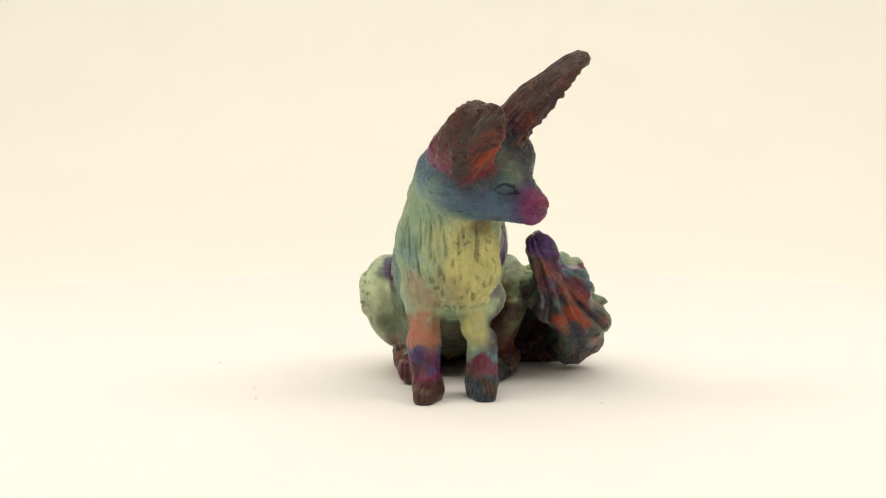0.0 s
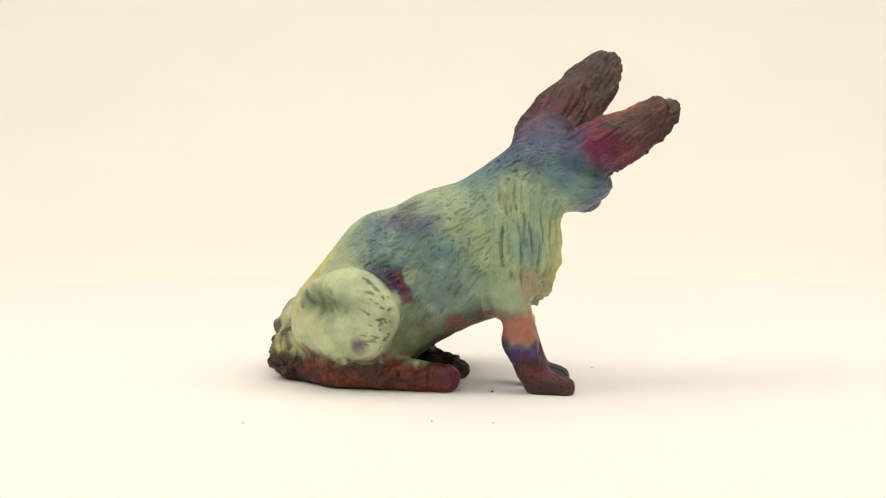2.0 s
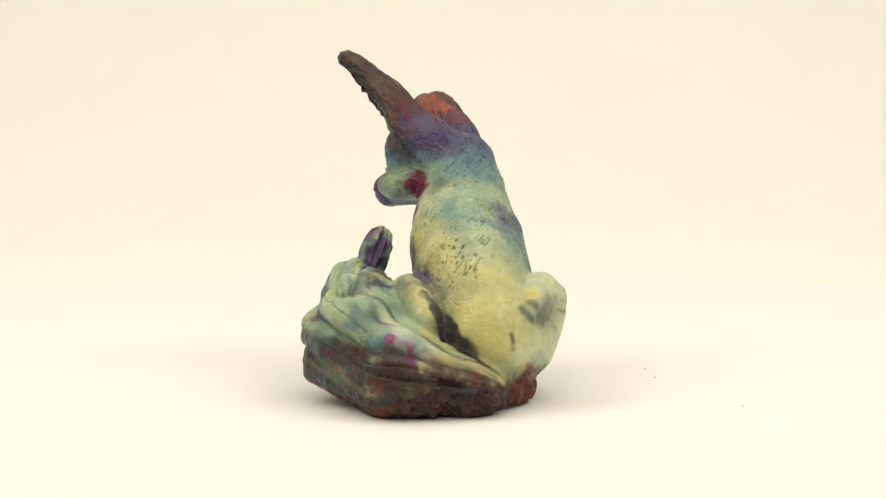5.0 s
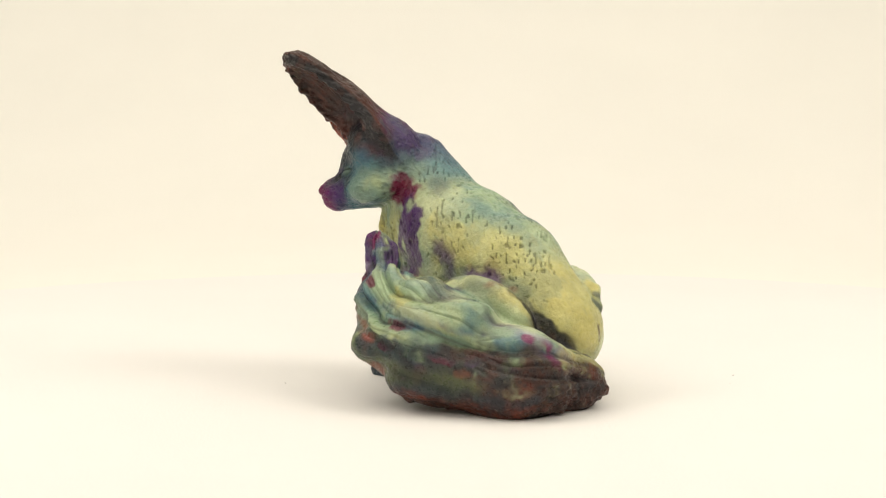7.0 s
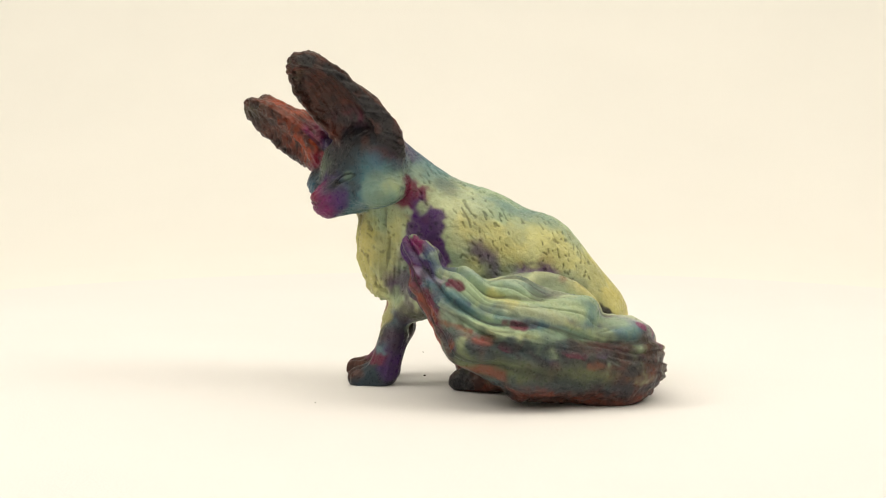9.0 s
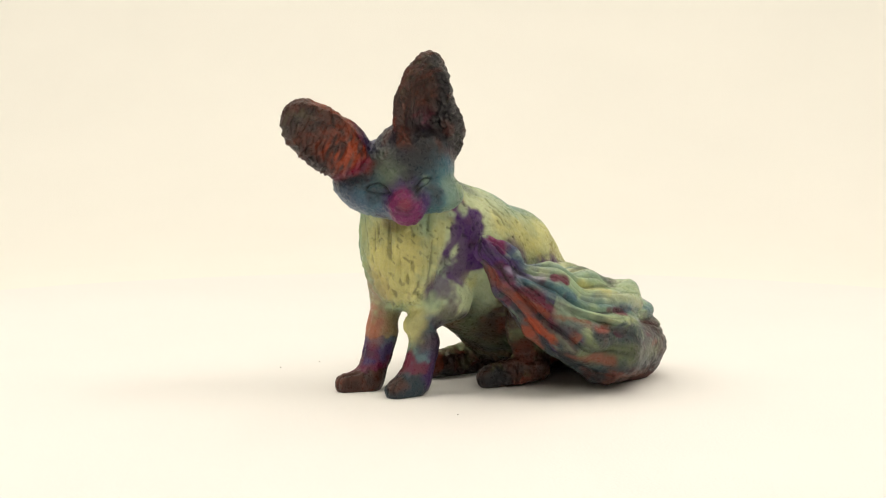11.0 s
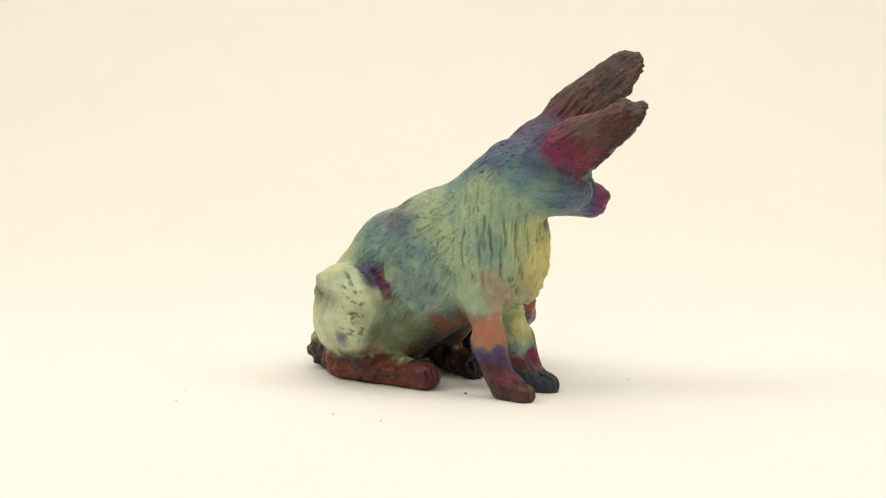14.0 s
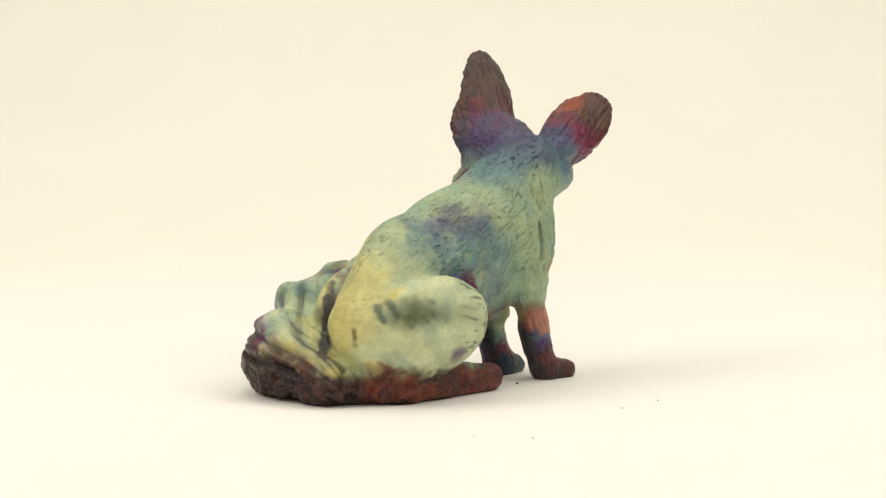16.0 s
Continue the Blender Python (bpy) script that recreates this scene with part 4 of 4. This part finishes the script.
    spot(16.2, 11.3, 32.5, 5, "brown", 0.6, 304, (19.3, 14.2, 8.0))
    spot(37.9, -4.7, 39.6, 3, "maroon", 0.5, 304, (55.1, 20.2, 22.4))
    spot(37.6, -4.0, 31.6, 3, "dkteal", 0.8, 304, (50.1, 25.1, 13.4))
    spot(21.4, 29.9, 16.5, 3, "orange", 0.6, 304, (52.3, 9.4, 21.5))
    spot(20.4, 23.8, 11.0, 4, "dkteal", 0.7, 304, (53.2, 31.9, 8.7))
    spot(11.8, 53.8, 2.2, 4, "red", 0.6, 304, (49.5, 30.3, 6.6))
    spot(30.0, -13.8, 51.5, 4, "purple", 0.8, 304, (35.8, -5.0, 45.3))
    spot(36.0, -5.3, 43.4, 3, "dkteal", 0.6, 304, (47.4, 9.8, 34.8))
    spot(39.3, 8.0, 44.4, 3, "teal", 0.6, 304, (44.1, 35.1, 36.1))
    spot(54.6, 25.0, 21.8, 4, "olive", 0.7, 304, (55.1, 34.5, 12.6))
    spot(33.6, -8.7, 45.5, 2.5, "maroon", 0.6, 304, (43.8, 0.7, 33.6))
    spot(0.7, 68.6, 16.8, 6, "dkbrown", 0.9, 52, (-6.3, 69.5, 8.6))
    spot(45.2, 7.7, 40.5, 4, "teal", 0.7, 52, (48.5, 15.6, 30.0))
    spot(43.8, 37.7, 35.7, 4, "teal", 0.5, 52, (29.6, 64.3, 26.4))
    spot(47.8, 7.9, 29.1, 4, "sage", 0.7, 52, (52.0, 30.1, 28.1))
    spot(28.1, 72.0, 17.9, 6, "dkbrown", 0.85, 13, (18.9, 75.2, 6.0))
    spot(42.4, 13.1, 41.8, 3.5, "teal", 0.45, 13, (37.1, 37.0, 39.9))
    spot(16.5, 13.4, 44.7, 3, "sage", 0.6, 13, (20.2, 28.0, 42.7))
    spot(41.1, 47.2, 34.1, 4, "teal", 0.6, 13, (29.2, 66.3, 25.5))
    spot(48.0, 23.9, 32.4, 3, "teal", 0.6, 13, (48.6, 39.1, 29.2))
    spot(28.2, -27.9, 69.3, 4, "teal", 0.5, 13, (25.2, -18.6, 68.3))
    spot(24.9, 31.7, 20.1, 6, "dkbrown", 0.7, 270, (31.7, 42.0, 3.7))
    spot(22.4, 21.2, 40.4, 3, "olive", 0.7, 270, (20.0, 9.6, 31.3))
    spot(29.4, -9.1, 37.7, 2.5, "maroon", 0.6, 270, (48.5, 8.2, 23.3))
    spot(31.8, -2.0, 28.7, 2.5, "dkteal", 0.8, 270, (46.7, 10.2, 16.9))
    spot(35.9, 0.8, 24.3, 2, "orange", 0.7, 270, (44.5, 8.9, 19.1))
    spot(-10.3, 58.7, 14.1, 3, "sage", 0.5, 133, (-14.3, 52.0, 11.8))
    spot(-17.1, 49.6, 10.0, 3, "dkbrown", 0.6, 133, (-25.5, 42.0, 13.8))
    spot(-23.5, 25.9, 5.9, 4, "dkbrown", 0.6, 133, (-21.4, 3.4, 6.8))
    spot(48.5, 8.7, 25.0, 5, "dkteal", 0.6, 13, (47.8, 46.6, 17.1))
    spot(46.4, 46.3, 19.7, 6, "dkbrown", 0.6, 13, (28.8, 72.1, 13.2))
    spot(18.0, 13.8, 9.4, 6, "brown", 0.6, 13, (35.9, 63.7, 6.4))
    spot(54.8, 14.0, 19.8, 5, "olive", 0.7, 13, (53.5, 28.8, 13.6))
    spot(44.8, 13.6, 38.3, 3, "sage", 0.7, 13, (43.9, 32.6, 36.8))
    spot(46.8, 27.4, 34.2, 3, "pale", 0.5, 13, (44.8, 44.1, 31.6))
    spot(54.0, 29.7, 20.8, 5, "dkteal", 0.45, 52, (35.3, 65.6, 16.1))
    spot(50.6, 37.6, 25.1, 3, "sage", 0.6, 52, (34.0, 58.2, 24.2))
    spot(55.1, 34.3, 15.8, 5, "olive", 0.7, 52, (43.9, 53.0, 9.8))
    spot(36.4, 61.1, 19.3, 5, "dkbrown", 0.6, 52, (12.9, 72.8, 12.9))
    spot(6.7, -77.7, 99.8, 6, "dkbrown", 0.8, 304, (9.5, -69.5, 92.4))
    spot(4.6, -69.1, 87.7, 4, "orange", 0.5, 304, (7.8, -61.2, 84.7))
    spot(14.1, -60.5, 92.2, 3.5, "red", 0.7, 304, (13.2, -56.1, 88.3))
    spot(10.8, -52.9, 83.5, 9, "char", 0.5, 304, (22.6, -37.1, 84.1))
    spot(10.4, -52.3, 71.4, 6, "blue", 0.4, 304, (11.8, -48.0, 66.5))
    spot(30.4, -48.6, 100.4, 6, "dkbrown", 0.7, 304, (25.7, -31.8, 92.4))
    spot(24.5, -46.5, 95.7, 2.5, "orange", 0.3, 304, (22.8, -39.1, 89.8))
    spot(38.2, -47.0, 107.8, 5, "dkbrown", 0.8, 304, (29.7, -31.0, 98.1))
    spot(32.1, -38.7, 99.4, 6, "dkbrown", 0.85, 13, (24.8, -28.7, 91.5))
    spot(41.4, -43.7, 112.9, 5, "brown", 0.6, 13, (33.6, -42.2, 101.4))
    spot(30.0, -27.2, 101.4, 6, "brown", 0.85, 13, (23.6, -17.0, 94.5))
    spot(14.1, -19.5, 61.5, 4, "yellow", 0.5, 13, (12.4, -22.1, 41.4))
    spot(16.6, -2.7, 54.2, 4, "sage", 0.6, 13, (16.6, 1.4, 44.4))
    spot(15.7, 7.2, 58.3, 6, "yellow", 0.4, 13, (13.4, 20.7, 52.4))
    spot(8.1, 25.6, 58.0, 7, "yellow", 0.45, 13, (2.7, 46.7, 42.1))
    spot(14.1, -10.3, 64.7, 2, "sage", 0.8, 13, (14.7, -9.2, 63.4))
    spot(15.9, -3.8, 58.1, 2.5, "sage", 0.6, 13, (17.0, -0.6, 50.3))
    spot(1.0, 50.1, 38.9, 5, "yellow", 0.5, 133, (-10.9, 59.2, 23.7))
    spot(-22.2, 46.1, 37.8, 2.5, "yellow", 0.95, 133)
    spot(-18.6, 51.0, 33.4, 1.2, "dkteal", 0.6, 133, (-21.9, 51.1, 29.2))
    spot(-21.8, 48.3, 35.3, 1.2, "dkteal", 0.6, 133, (-24.9, 48.1, 31.4))
    spot(-32.7, 27.2, 18.0, 3, "violet", 0.6, 133)
    spot(-17.5, 35.5, 49.4, 6, "pale", 0.7, 133)
    spot(-14.5, 57.7, 25.8, 1.2, "dkbrown", 0.7, 133, (-15.1, 57.3, 21.6))
    spot(13.5, 56.7, 26.8, 3.5, "yellow", 0.6, 133, (-5.1, 64.1, 17.2))
    spot(37.2, 52.8, 32.1, 4, "teal", 0.5, 133)
    # dark gap beside the tail: shade drawn as a char streak
    spot(13.7, 46.3, 38.5, 2.2, "char", 0.8, 133, (-2.4, 59.9, 19.1))
    spot(16.5, 46.4, 38.2, 2.5, "yellow", 0.5, 133, (11.1, 51.6, 32.3))
    # more olive as shade inside the haunch hollow
    spot(-28.7, 42.6, 34.1, 4, "olive", 0.4, 133, (-33.1, 35.0, 30.9))
    spot(-17.6, 52.7, 16.1, 2, "yellow", 0.6, 133, (-17.5, 50.0, 12.9))
    spot(19.3, 72.2, 22.0, 2.5, "magenta", 0.7, 133, (17.1, 73.3, 16.6))
    spot(16.0, 7.3, 57.4, 5, "yellow", 0.5, 43, (13.1, 24.7, 51.3))
    spot(-5.8, 56.6, 32.9, 5, "yellow", 0.55, 43, (-7.2, 59.6, 23.4))
    spot(20.9, 34.2, 41.7, 3.5, "olive", 0.5, 43, (7.2, 45.0, 37.9))
    spot(18.0, 40.6, 41.4, 1.8, "copper", 0.4, 43, (9.5, 42.0, 38.8))
    spot(16.4, -5.1, 52.5, 4.5, "purple", 0.9, 43, (15.3, -4.8, 45.5))
    spot(13.6, -14.7, 71.8, 4, "maroon", 0.9, 43, (14.6, -15.6, 67.8))
    spot(54.9, 17.1, 22.9, 3, "dkteal", 0.7, 43, (51.0, 41.5, 18.5))
    spot(52.1, 24.8, 15.8, 4, "olive", 0.7, 43, (40.2, 58.8, 10.8))
    spot(54.3, 26.9, 22.0, 1.6, "maroon", 0.6, 43, (43.2, 51.7, 17.7))
    spot(53.9, 36.7, 9.0, 3.5, "dkteal", 0.7, 43, (26.9, 71.5, 6.9))
    spot(38.6, 57.4, 18.8, 2.5, "purple", 0.5, 43, (10.4, 72.2, 14.3))
    spot(54.3, 17.8, 24.4, 1.6, "salmon", 0.55, 43, (54.7, 22.1, 23.8))
    spot(43.7, 11.4, 41.2, 4, "sage", 0.8, 43, (40.4, 49.2, 32.9))
    spot(43.7, 32.1, 37.3, 3, "sage", 0.7, 43, (28.6, 63.2, 27.5))
    spot(10.1, 71.9, 15.2, 6, "brown", 0.9, 43, (-3.5, 69.6, 5.6))
    spot(-3.3, 68.5, 15.1, 3, "red", 0.5, 43, (-2.2, 70.6, 9.7))
    spot(42.8, 53.9, 15.2, 1.5, "copper", 0.6, 43, (28.1, 72.4, 11.8))
    spot(42.7, 20.9, 38.1, 2, "yellow", 0.6, 43, (45.8, 29.1, 35.3))
    spot(37.9, 54.4, 22.0, 1.5, "maroon", 0.5, 43, (31.1, 70.1, 17.4))
    spot(51.1, 30.2, 29.4, 2, "maroon", 0.8, 43, (51.1, 32.8, 28.7))
    spot(15.6, -5.0, 60.4, 4.2, "purple", 0.9, 43, (15.8, -3.7, 46.6))
    spot(17.2, 10.0, 50.6, 3.5, "violet", 0.6, 43, (16.3, 15.8, 45.1))
    spot(4.1, 14.0, 66.8, 4, "teal", 0.45, 43, (2.2, 33.1, 58.9))
    # face
    spot(16.4, -41.3, 88.8, 7, "char", 0.6, 290, (23.6, -31.9, 88.7))
    spot(18.7, -44.7, 77.8, 5, "sage", 0.32, 290, (16.0, -46.0, 82.0))
    spot(12.4, -48.6, 75.0, 6, "teal", 0.4, 300)
    spot(22.6, -21.0, 85.2, 6, "dkteal", 0.6, 20)
    spot(24.7, -23.4, 80.8, 4, "blue", 0.4, 10)
    spot(26.4, -21.1, 71.9, 6, "olive", 0.25, 10)
    spot(10.0, -45.0, 85.0, 10, "char", 0.5, 290)
    spot(22.0, -38.0, 84.0, 8, "char", 0.4, 310)
    spot(5.0, -50.0, 78.0, 8, "dkteal", 0.5, 270)
    spot(16.4, -12.0, 70.0, 3.5, "maroon", 0.9, 40)
    spot(-8.0, -45.0, 72.0, 5, "sage", 0.3, 235)
    spot(2.0, -53.0, 80.0, 5, "char", 0.55, 270, (10.0, -50.0, 80.0))
    spot(-6.0, -48.0, 77.0, 3, "olive", 0.4, 250)
    spot(27.6, -35.9, 67.7, 4, "purple", 0.6, 20)
    spot(25.0, -33.5, 75.6, 2.0, "sage", 0.3, 330)
    spot(26.4, -38.0, 73.6, 1.6, "char", 0.85, 330)
    spot(-2.0, -50.0, 70.5, 6, "blue", 0.35, 270)
    # shade in the gap between tail and rump, painted in char; the tail's painted edge
    spot(10.6, 50.2, 33.9, 1.8, "char", 0.85, 128, (7.2, 53.0, 23.9))
    spot(7.2, 53.0, 23.9, 2.0, "char", 0.85, 128, (-5.5, 64.6, 16.9))
    spot(-5.5, 64.0, 16.9, 1.5, "char", 0.7, 140, (-11.0, 60.0, 12.5))
    spot(25.7, 68.3, 26.7, 1.8, "magenta", 0.8, 100, (13.0, 70.8, 17.2))
    spot(10.7, 69.2, 21.2, 2.2, "yellow", 0.7, 120, (-11.4, 64.2, 12.2))
    spot(28.2, 71.6, 15.5, 5, "dkbrown", 0.8, 100, (-7.7, 69.3, 7.0))
    spot(18.9, 72.7, 13.0, 3, "char", 0.6, 110, (-0.5, 70.1, 9.0))
    # streaks on the fan of the tail
    spot(31.0, -11.0, 44.0, 1.8, "copper", 0.8, 290, (40.0, -2.0, 30.0))
    spot(38.0, -3.0, 41.0, 2.2, "teal", 0.7, 300, (46.0, 12.0, 35.0))
    spot(35.4, -8.0, 45.0, 1.3, "lilac", 0.6, 310, (41.0, 4.0, 41.5))
    spot(38.5, -5.5, 35.8, 1.6, "red", 0.9, 300, (45.0, 2.5, 29.5))
    spot(45.0, 2.5, 29.5, 1.5, "red", 0.8, 310, (51.5, 16.0, 26.5))
    spot(43.0, 0.9, 28.6, 1.4, "char", 0.85, 300, (52.0, 18.0, 24.5))
    spot(40.0, -0.5, 26.5, 2.4, "orange", 0.85, 290, (46.5, 5.0, 20.5))
    spot(48.0, 7.0, 19.5, 3.2, "dkteal", 0.85, 310, (53.0, 22.0, 19.0))
    spot(47.0, 7.5, 15.0, 2.6, "char", 0.7, 300, (50.0, 20.0, 10.0))
    spot(48.5, 9.0, 13.5, 2.4, "copper", 0.8, 310, (52.5, 26.0, 12.0))
    spot(42.0, 3.0, 20.0, 2.5, "dkteal", 0.8, 280, (43.0, 12.0, 13.0))
    spot(50.0, 14.0, 26.6, 1.6, "sage", 0.7, 20, (45.0, 46.0, 25.5))
    # shading below the tail's ridge, painted as two dark streaks
    spot(52.7, 30.0, 23.4, 2.4, "dkteal", 0.8, 25, (43.1, 49.2, 21.6))
    spot(43.1, 49.2, 21.6, 2.6, "dkbrown", 0.8, 45, (30.0, 69.0, 18.0))
    spot(43.5, 7.0, 41.2, 1.5, "maroon", 0.85, 30, (45.0, 10.5, 40.2))
    # the far haunch's dark inside (patina plus painted shade), the purple strip, the forelegs
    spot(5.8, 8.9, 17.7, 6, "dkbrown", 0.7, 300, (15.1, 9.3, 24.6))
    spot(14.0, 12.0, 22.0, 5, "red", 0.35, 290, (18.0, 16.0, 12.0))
    spot(15.5, -13.0, 57.0, 2.2, "purple", 0.85, 330, (14.8, -16.5, 49.0))
    spot(14.8, -16.5, 49.0, 2.6, "violet", 0.8, 330, (13.0, -21.0, 37.0))
    spot(11.0, -20.3, 31.4, 4, "sage", 0.7, 310)
    spot(7.6, -24.5, 27.7, 4, "yellow", 0.6, 290, (7.4, -26.0, 21.0))
    spot(12.6, -5.0, 37.9, 4, "yellow", 0.5, 350)
    # olive shading painted low on the near haunch's front
    spot(-31.0, 17.5, 27.0, 4, "olive", 0.45, 262, (-27.0, 16.0, 12.0))
    spot(-25.0, 15.0, 20.0, 5, "olive", 0.6, 280, (-20.0, 12.0, 14.0))
    spot(-24.0, 18.0, 9.5, 3, "red", 0.5, 262, (-21.0, 8.0, 8.0))
    spot(-9.0, -27.5, 24.0, 3, "copper", 0.6, 300, (-9.5, -30.0, 16.5))
    spot(-9.0, -31.0, 12.0, 3, "maroon", 0.6, 300)
    # clouds on the flank
    spot(-15.6, 20.3, 59.0, 5, "violet", 0.4, 160, (-20.0, 10.8, 58.7))
    spot(-22.0, 27.2, 46.5, 6, "teal", 0.6, 170, (-16.4, 32.3, 54.1))
    # the haunch hollow's shadow, laid on in olive
    spot(-28.5, 39.0, 32.0, 3.0, "olive", 0.5, 170, (-31.5, 29.0, 32.5))


def ear_hollows(coat):
    """The insides of the ears: dark brown, embers of orange towards the root, one side near black."""
    p, n, w = coat.p, coat.n, coat.wander
    for name in ("ear_l", "ear_r"):
        _, c, turn, r = FORMS[name + ".blade"]
        q = (p - c) @ turn
        inside = nearness(p, [name], 1.0) * step(-1.5, 0.8, q[:, 0]) * step(0.1, 0.45, n @ turn[:, 0])
        up, rear = q[:, 2] / r[2], q[:, 1] * np.sign(turn[1, 1]) / r[1]
        streak = strokes(q, (0.1, 0.8 if name == "ear_r" else -0.5, 0.6), 8.0, 1.1, 57)
        coat.lay("dkbrown", inside * 0.8)
        coat.lay("olive", inside * 0.3 * step(0.3, 0.9, up) * step(0.0, 0.5, streak))
        if name == "ear_r":
            coat.lay("orange", inside * 0.95 * step(0.35, -0.4, up + 0.3 * w) * step(-0.45, 0.1, streak) * step(-0.75, 0.0, rear))
            coat.lay("red", inside * 0.5 * step(-0.2, -0.7, up + 0.2 * w))
            coat.lay("magenta", inside * 0.8 * step(-0.55, -0.85, up + 0.15 * w))
            coat.lay("char", inside * 0.6 * step(-0.3, -0.8, rear + 0.3 * w) * step(0.1, -0.4, up))
        else:
            coat.lay("copper", inside * 0.55 * step(-0.1, -0.7, up + 0.3 * w) * step(0.1, -0.4, rear))
            # unlit rear half of the left ear's hollow, its shade painted in char
            coat.lay("char", inside * 0.85 * step(-0.15, 0.3, rear + 0.2 * w))


def mottle(coat):
    """Small rubbed touches of other glazes, pale among pale and dark among dark."""
    p = coat.p
    level = coat.rgb.mean(1)
    light, dark = step(0.12, 0.28, level), step(0.13, 0.05, level)
    tail = nearness(p, ["tail"], 0.6)
    brush = strokes(p, (0.15, 0.62, -0.75), 6.0, 1.3, 101)
    brush2 = strokes(p, (-0.1, 0.85, -0.5), 5.0, 1.1, 102)
    drift = lattice(p / 11.0, 103)
    coat.lay("yellow", light * (0.05 + 0.16 * step(-0.1, 0.5, drift)) * (0.6 + 0.4 * step(-0.2, 0.5, brush)))
    coat.lay("teal", light * 0.22 * step(0.0, 0.6, lattice(p / 8.0, 105) + 0.25 * brush2 - 0.4 * drift))
    coat.lay("olive", light * 0.12 * step(0.2, 0.8, lattice(p / 4.5, 104) + 0.3 * drift))
    coat.lay("copper", dark * 0.22 * step(0.2, 0.8, lattice(p / 4.0, 106) + 0.3 * drift))
    coat.lay("char", dark * 0.4 * step(0.1, 0.7, lattice(p / 3.2, 108)))
    coat.lay("char", tail * dark * 0.5 * step(0.1, 0.4, strokes(p, (0.2, 1.0, -0.25), 9.0, 1.4, 109)))


def eye_liner(coat):
    """Dark glaze in the lines of the lids and at the inner corners."""
    head = nearness(coat.p, ["head"], 1.2)
    for (centre, across, out), size in zip(EYES, ((3.5, 1.5), (3.1, 0.95))):
        a, b, near = eye_frame(coat.p, centre, across, out)
        e = np.sqrt((a / size[0]) ** 2 + ((b - 0.035 * (6 - a * a)) / size[1]) ** 2)
        coat.lay("char", near * head * 0.55 * np.exp(-((e - 1.08) / 0.18) ** 2) * (0.45 + 0.55 * (b > 0)))
        coat.lay("char", near * head * 0.7 * np.exp(-((a - size[0] - 1.0) / 1.2) ** 2 - ((b + 0.5) / 0.8) ** 2))


def fox():
    verts, faces = surface(fox_distance, (-42, -92, -2), (66, 82, 124), 0.35)
    normals = vertex_normals(verts, faces)
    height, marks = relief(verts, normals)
    height *= step(0.3, 2.0, verts[:, 2])
    coat = Coat(verts, normals)
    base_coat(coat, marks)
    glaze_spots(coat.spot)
    ear_hollows(coat)
    mottle(coat)
    eye_liner(coat)
    grey = coat.rgb.mean(1, keepdims=True)
    coat.rgb = np.maximum(grey + (coat.rgb - grey) * 1.14, 0.004)
    coat.rgb = 0.3 * (coat.rgb / 0.3) ** 1.22
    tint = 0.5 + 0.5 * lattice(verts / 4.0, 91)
    # tool marks and grooves also darken the coat
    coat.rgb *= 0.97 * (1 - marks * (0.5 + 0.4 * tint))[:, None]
    coat.rgb *= (1 + 0.1 * lattice(verts / 2.2, 92) + 0.06 * lattice(verts / 0.9, 93))[:, None]
    verts = verts + normals * height[:, None]
    verts[:, 2] = np.maximum(verts[:, 2], 0.0)
    me = bpy.data.meshes.new("fox_figurine")
    me.from_pydata((verts * 0.001).tolist(), [], faces.tolist())
    attr = me.color_attributes.new("paint", "FLOAT_COLOR", "POINT")
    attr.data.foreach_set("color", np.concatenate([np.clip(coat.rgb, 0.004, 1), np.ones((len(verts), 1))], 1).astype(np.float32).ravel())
    me.polygons.foreach_set("use_smooth", [True] * len(me.polygons))
    me.materials.append(CLAY)
    return tagged(new("fox_figurine", me), "seated clay fox figurine with sage, teal and copper iridescent patina", "figurine")


figurine = fox()


# ---- crumbs that lie on the felt ----
def crumb(x, y, size):
    bm = bmesh.new()
    bmesh.ops.create_icosphere(bm, subdivisions=1, radius=size)
    for v in bm.verts:
        v.co = v.co * random.uniform(0.6, 1.2)
        v.co.z = v.co.z * 0.6 + size * 0.5
    ob = mesh_object("crumb", bm, CRUMB)
    ob.matrix_basis = pose(x, y, 0)
    return tagged(ob, "tiny dark crumb of clay lying on the felt", "crumb", "crumbs on the felt")


crumbs = [crumb(-0.0721, -0.0105, 0.0003), crumb(0.0484, -0.0388, 0.00025), crumb(-0.0911, 0.0468, 0.0003),
          crumb(-0.0771, 0.0591, 0.0002), crumb(-0.0137, -0.0158, 0.0006), crumb(-0.0696, -0.0301, 0.0003)]

# ---- the turn of the table: seconds and degrees ----
TURN = [(0.0, 0.0), (0.5, 16.3), (1.0, 35.0), (1.5, 55.5), (2.0, 74.9), (2.5, 95.0), (3.0, 116.1), (3.5, 137.7), (4.0, 157.8), (4.2, 164.4),
        (6.3, 204.3), (6.5, 208.7), (7.0, 217.9), (7.5, 227.4), (8.0, 235.6), (8.5, 247.2), (9.0, 257.3), (11.3, 318.6), (11.5, 325.7),
        (12.0, 340.8), (12.5, 354.4), (13.0, 369.2), (13.5, 386.4), (14.0, 407.3), (14.5, 426.5), (15.0, 447.1), (15.5, 467.6), (16.0, 490.1)]


def motions():
    for ob in (turntable, figurine, *crumbs):
        rest = ob.matrix_basis.copy()
        walk(ob, [(t, pose(0, 0, 0, 0, 0, a) @ rest) for t, a in TURN])


motions()
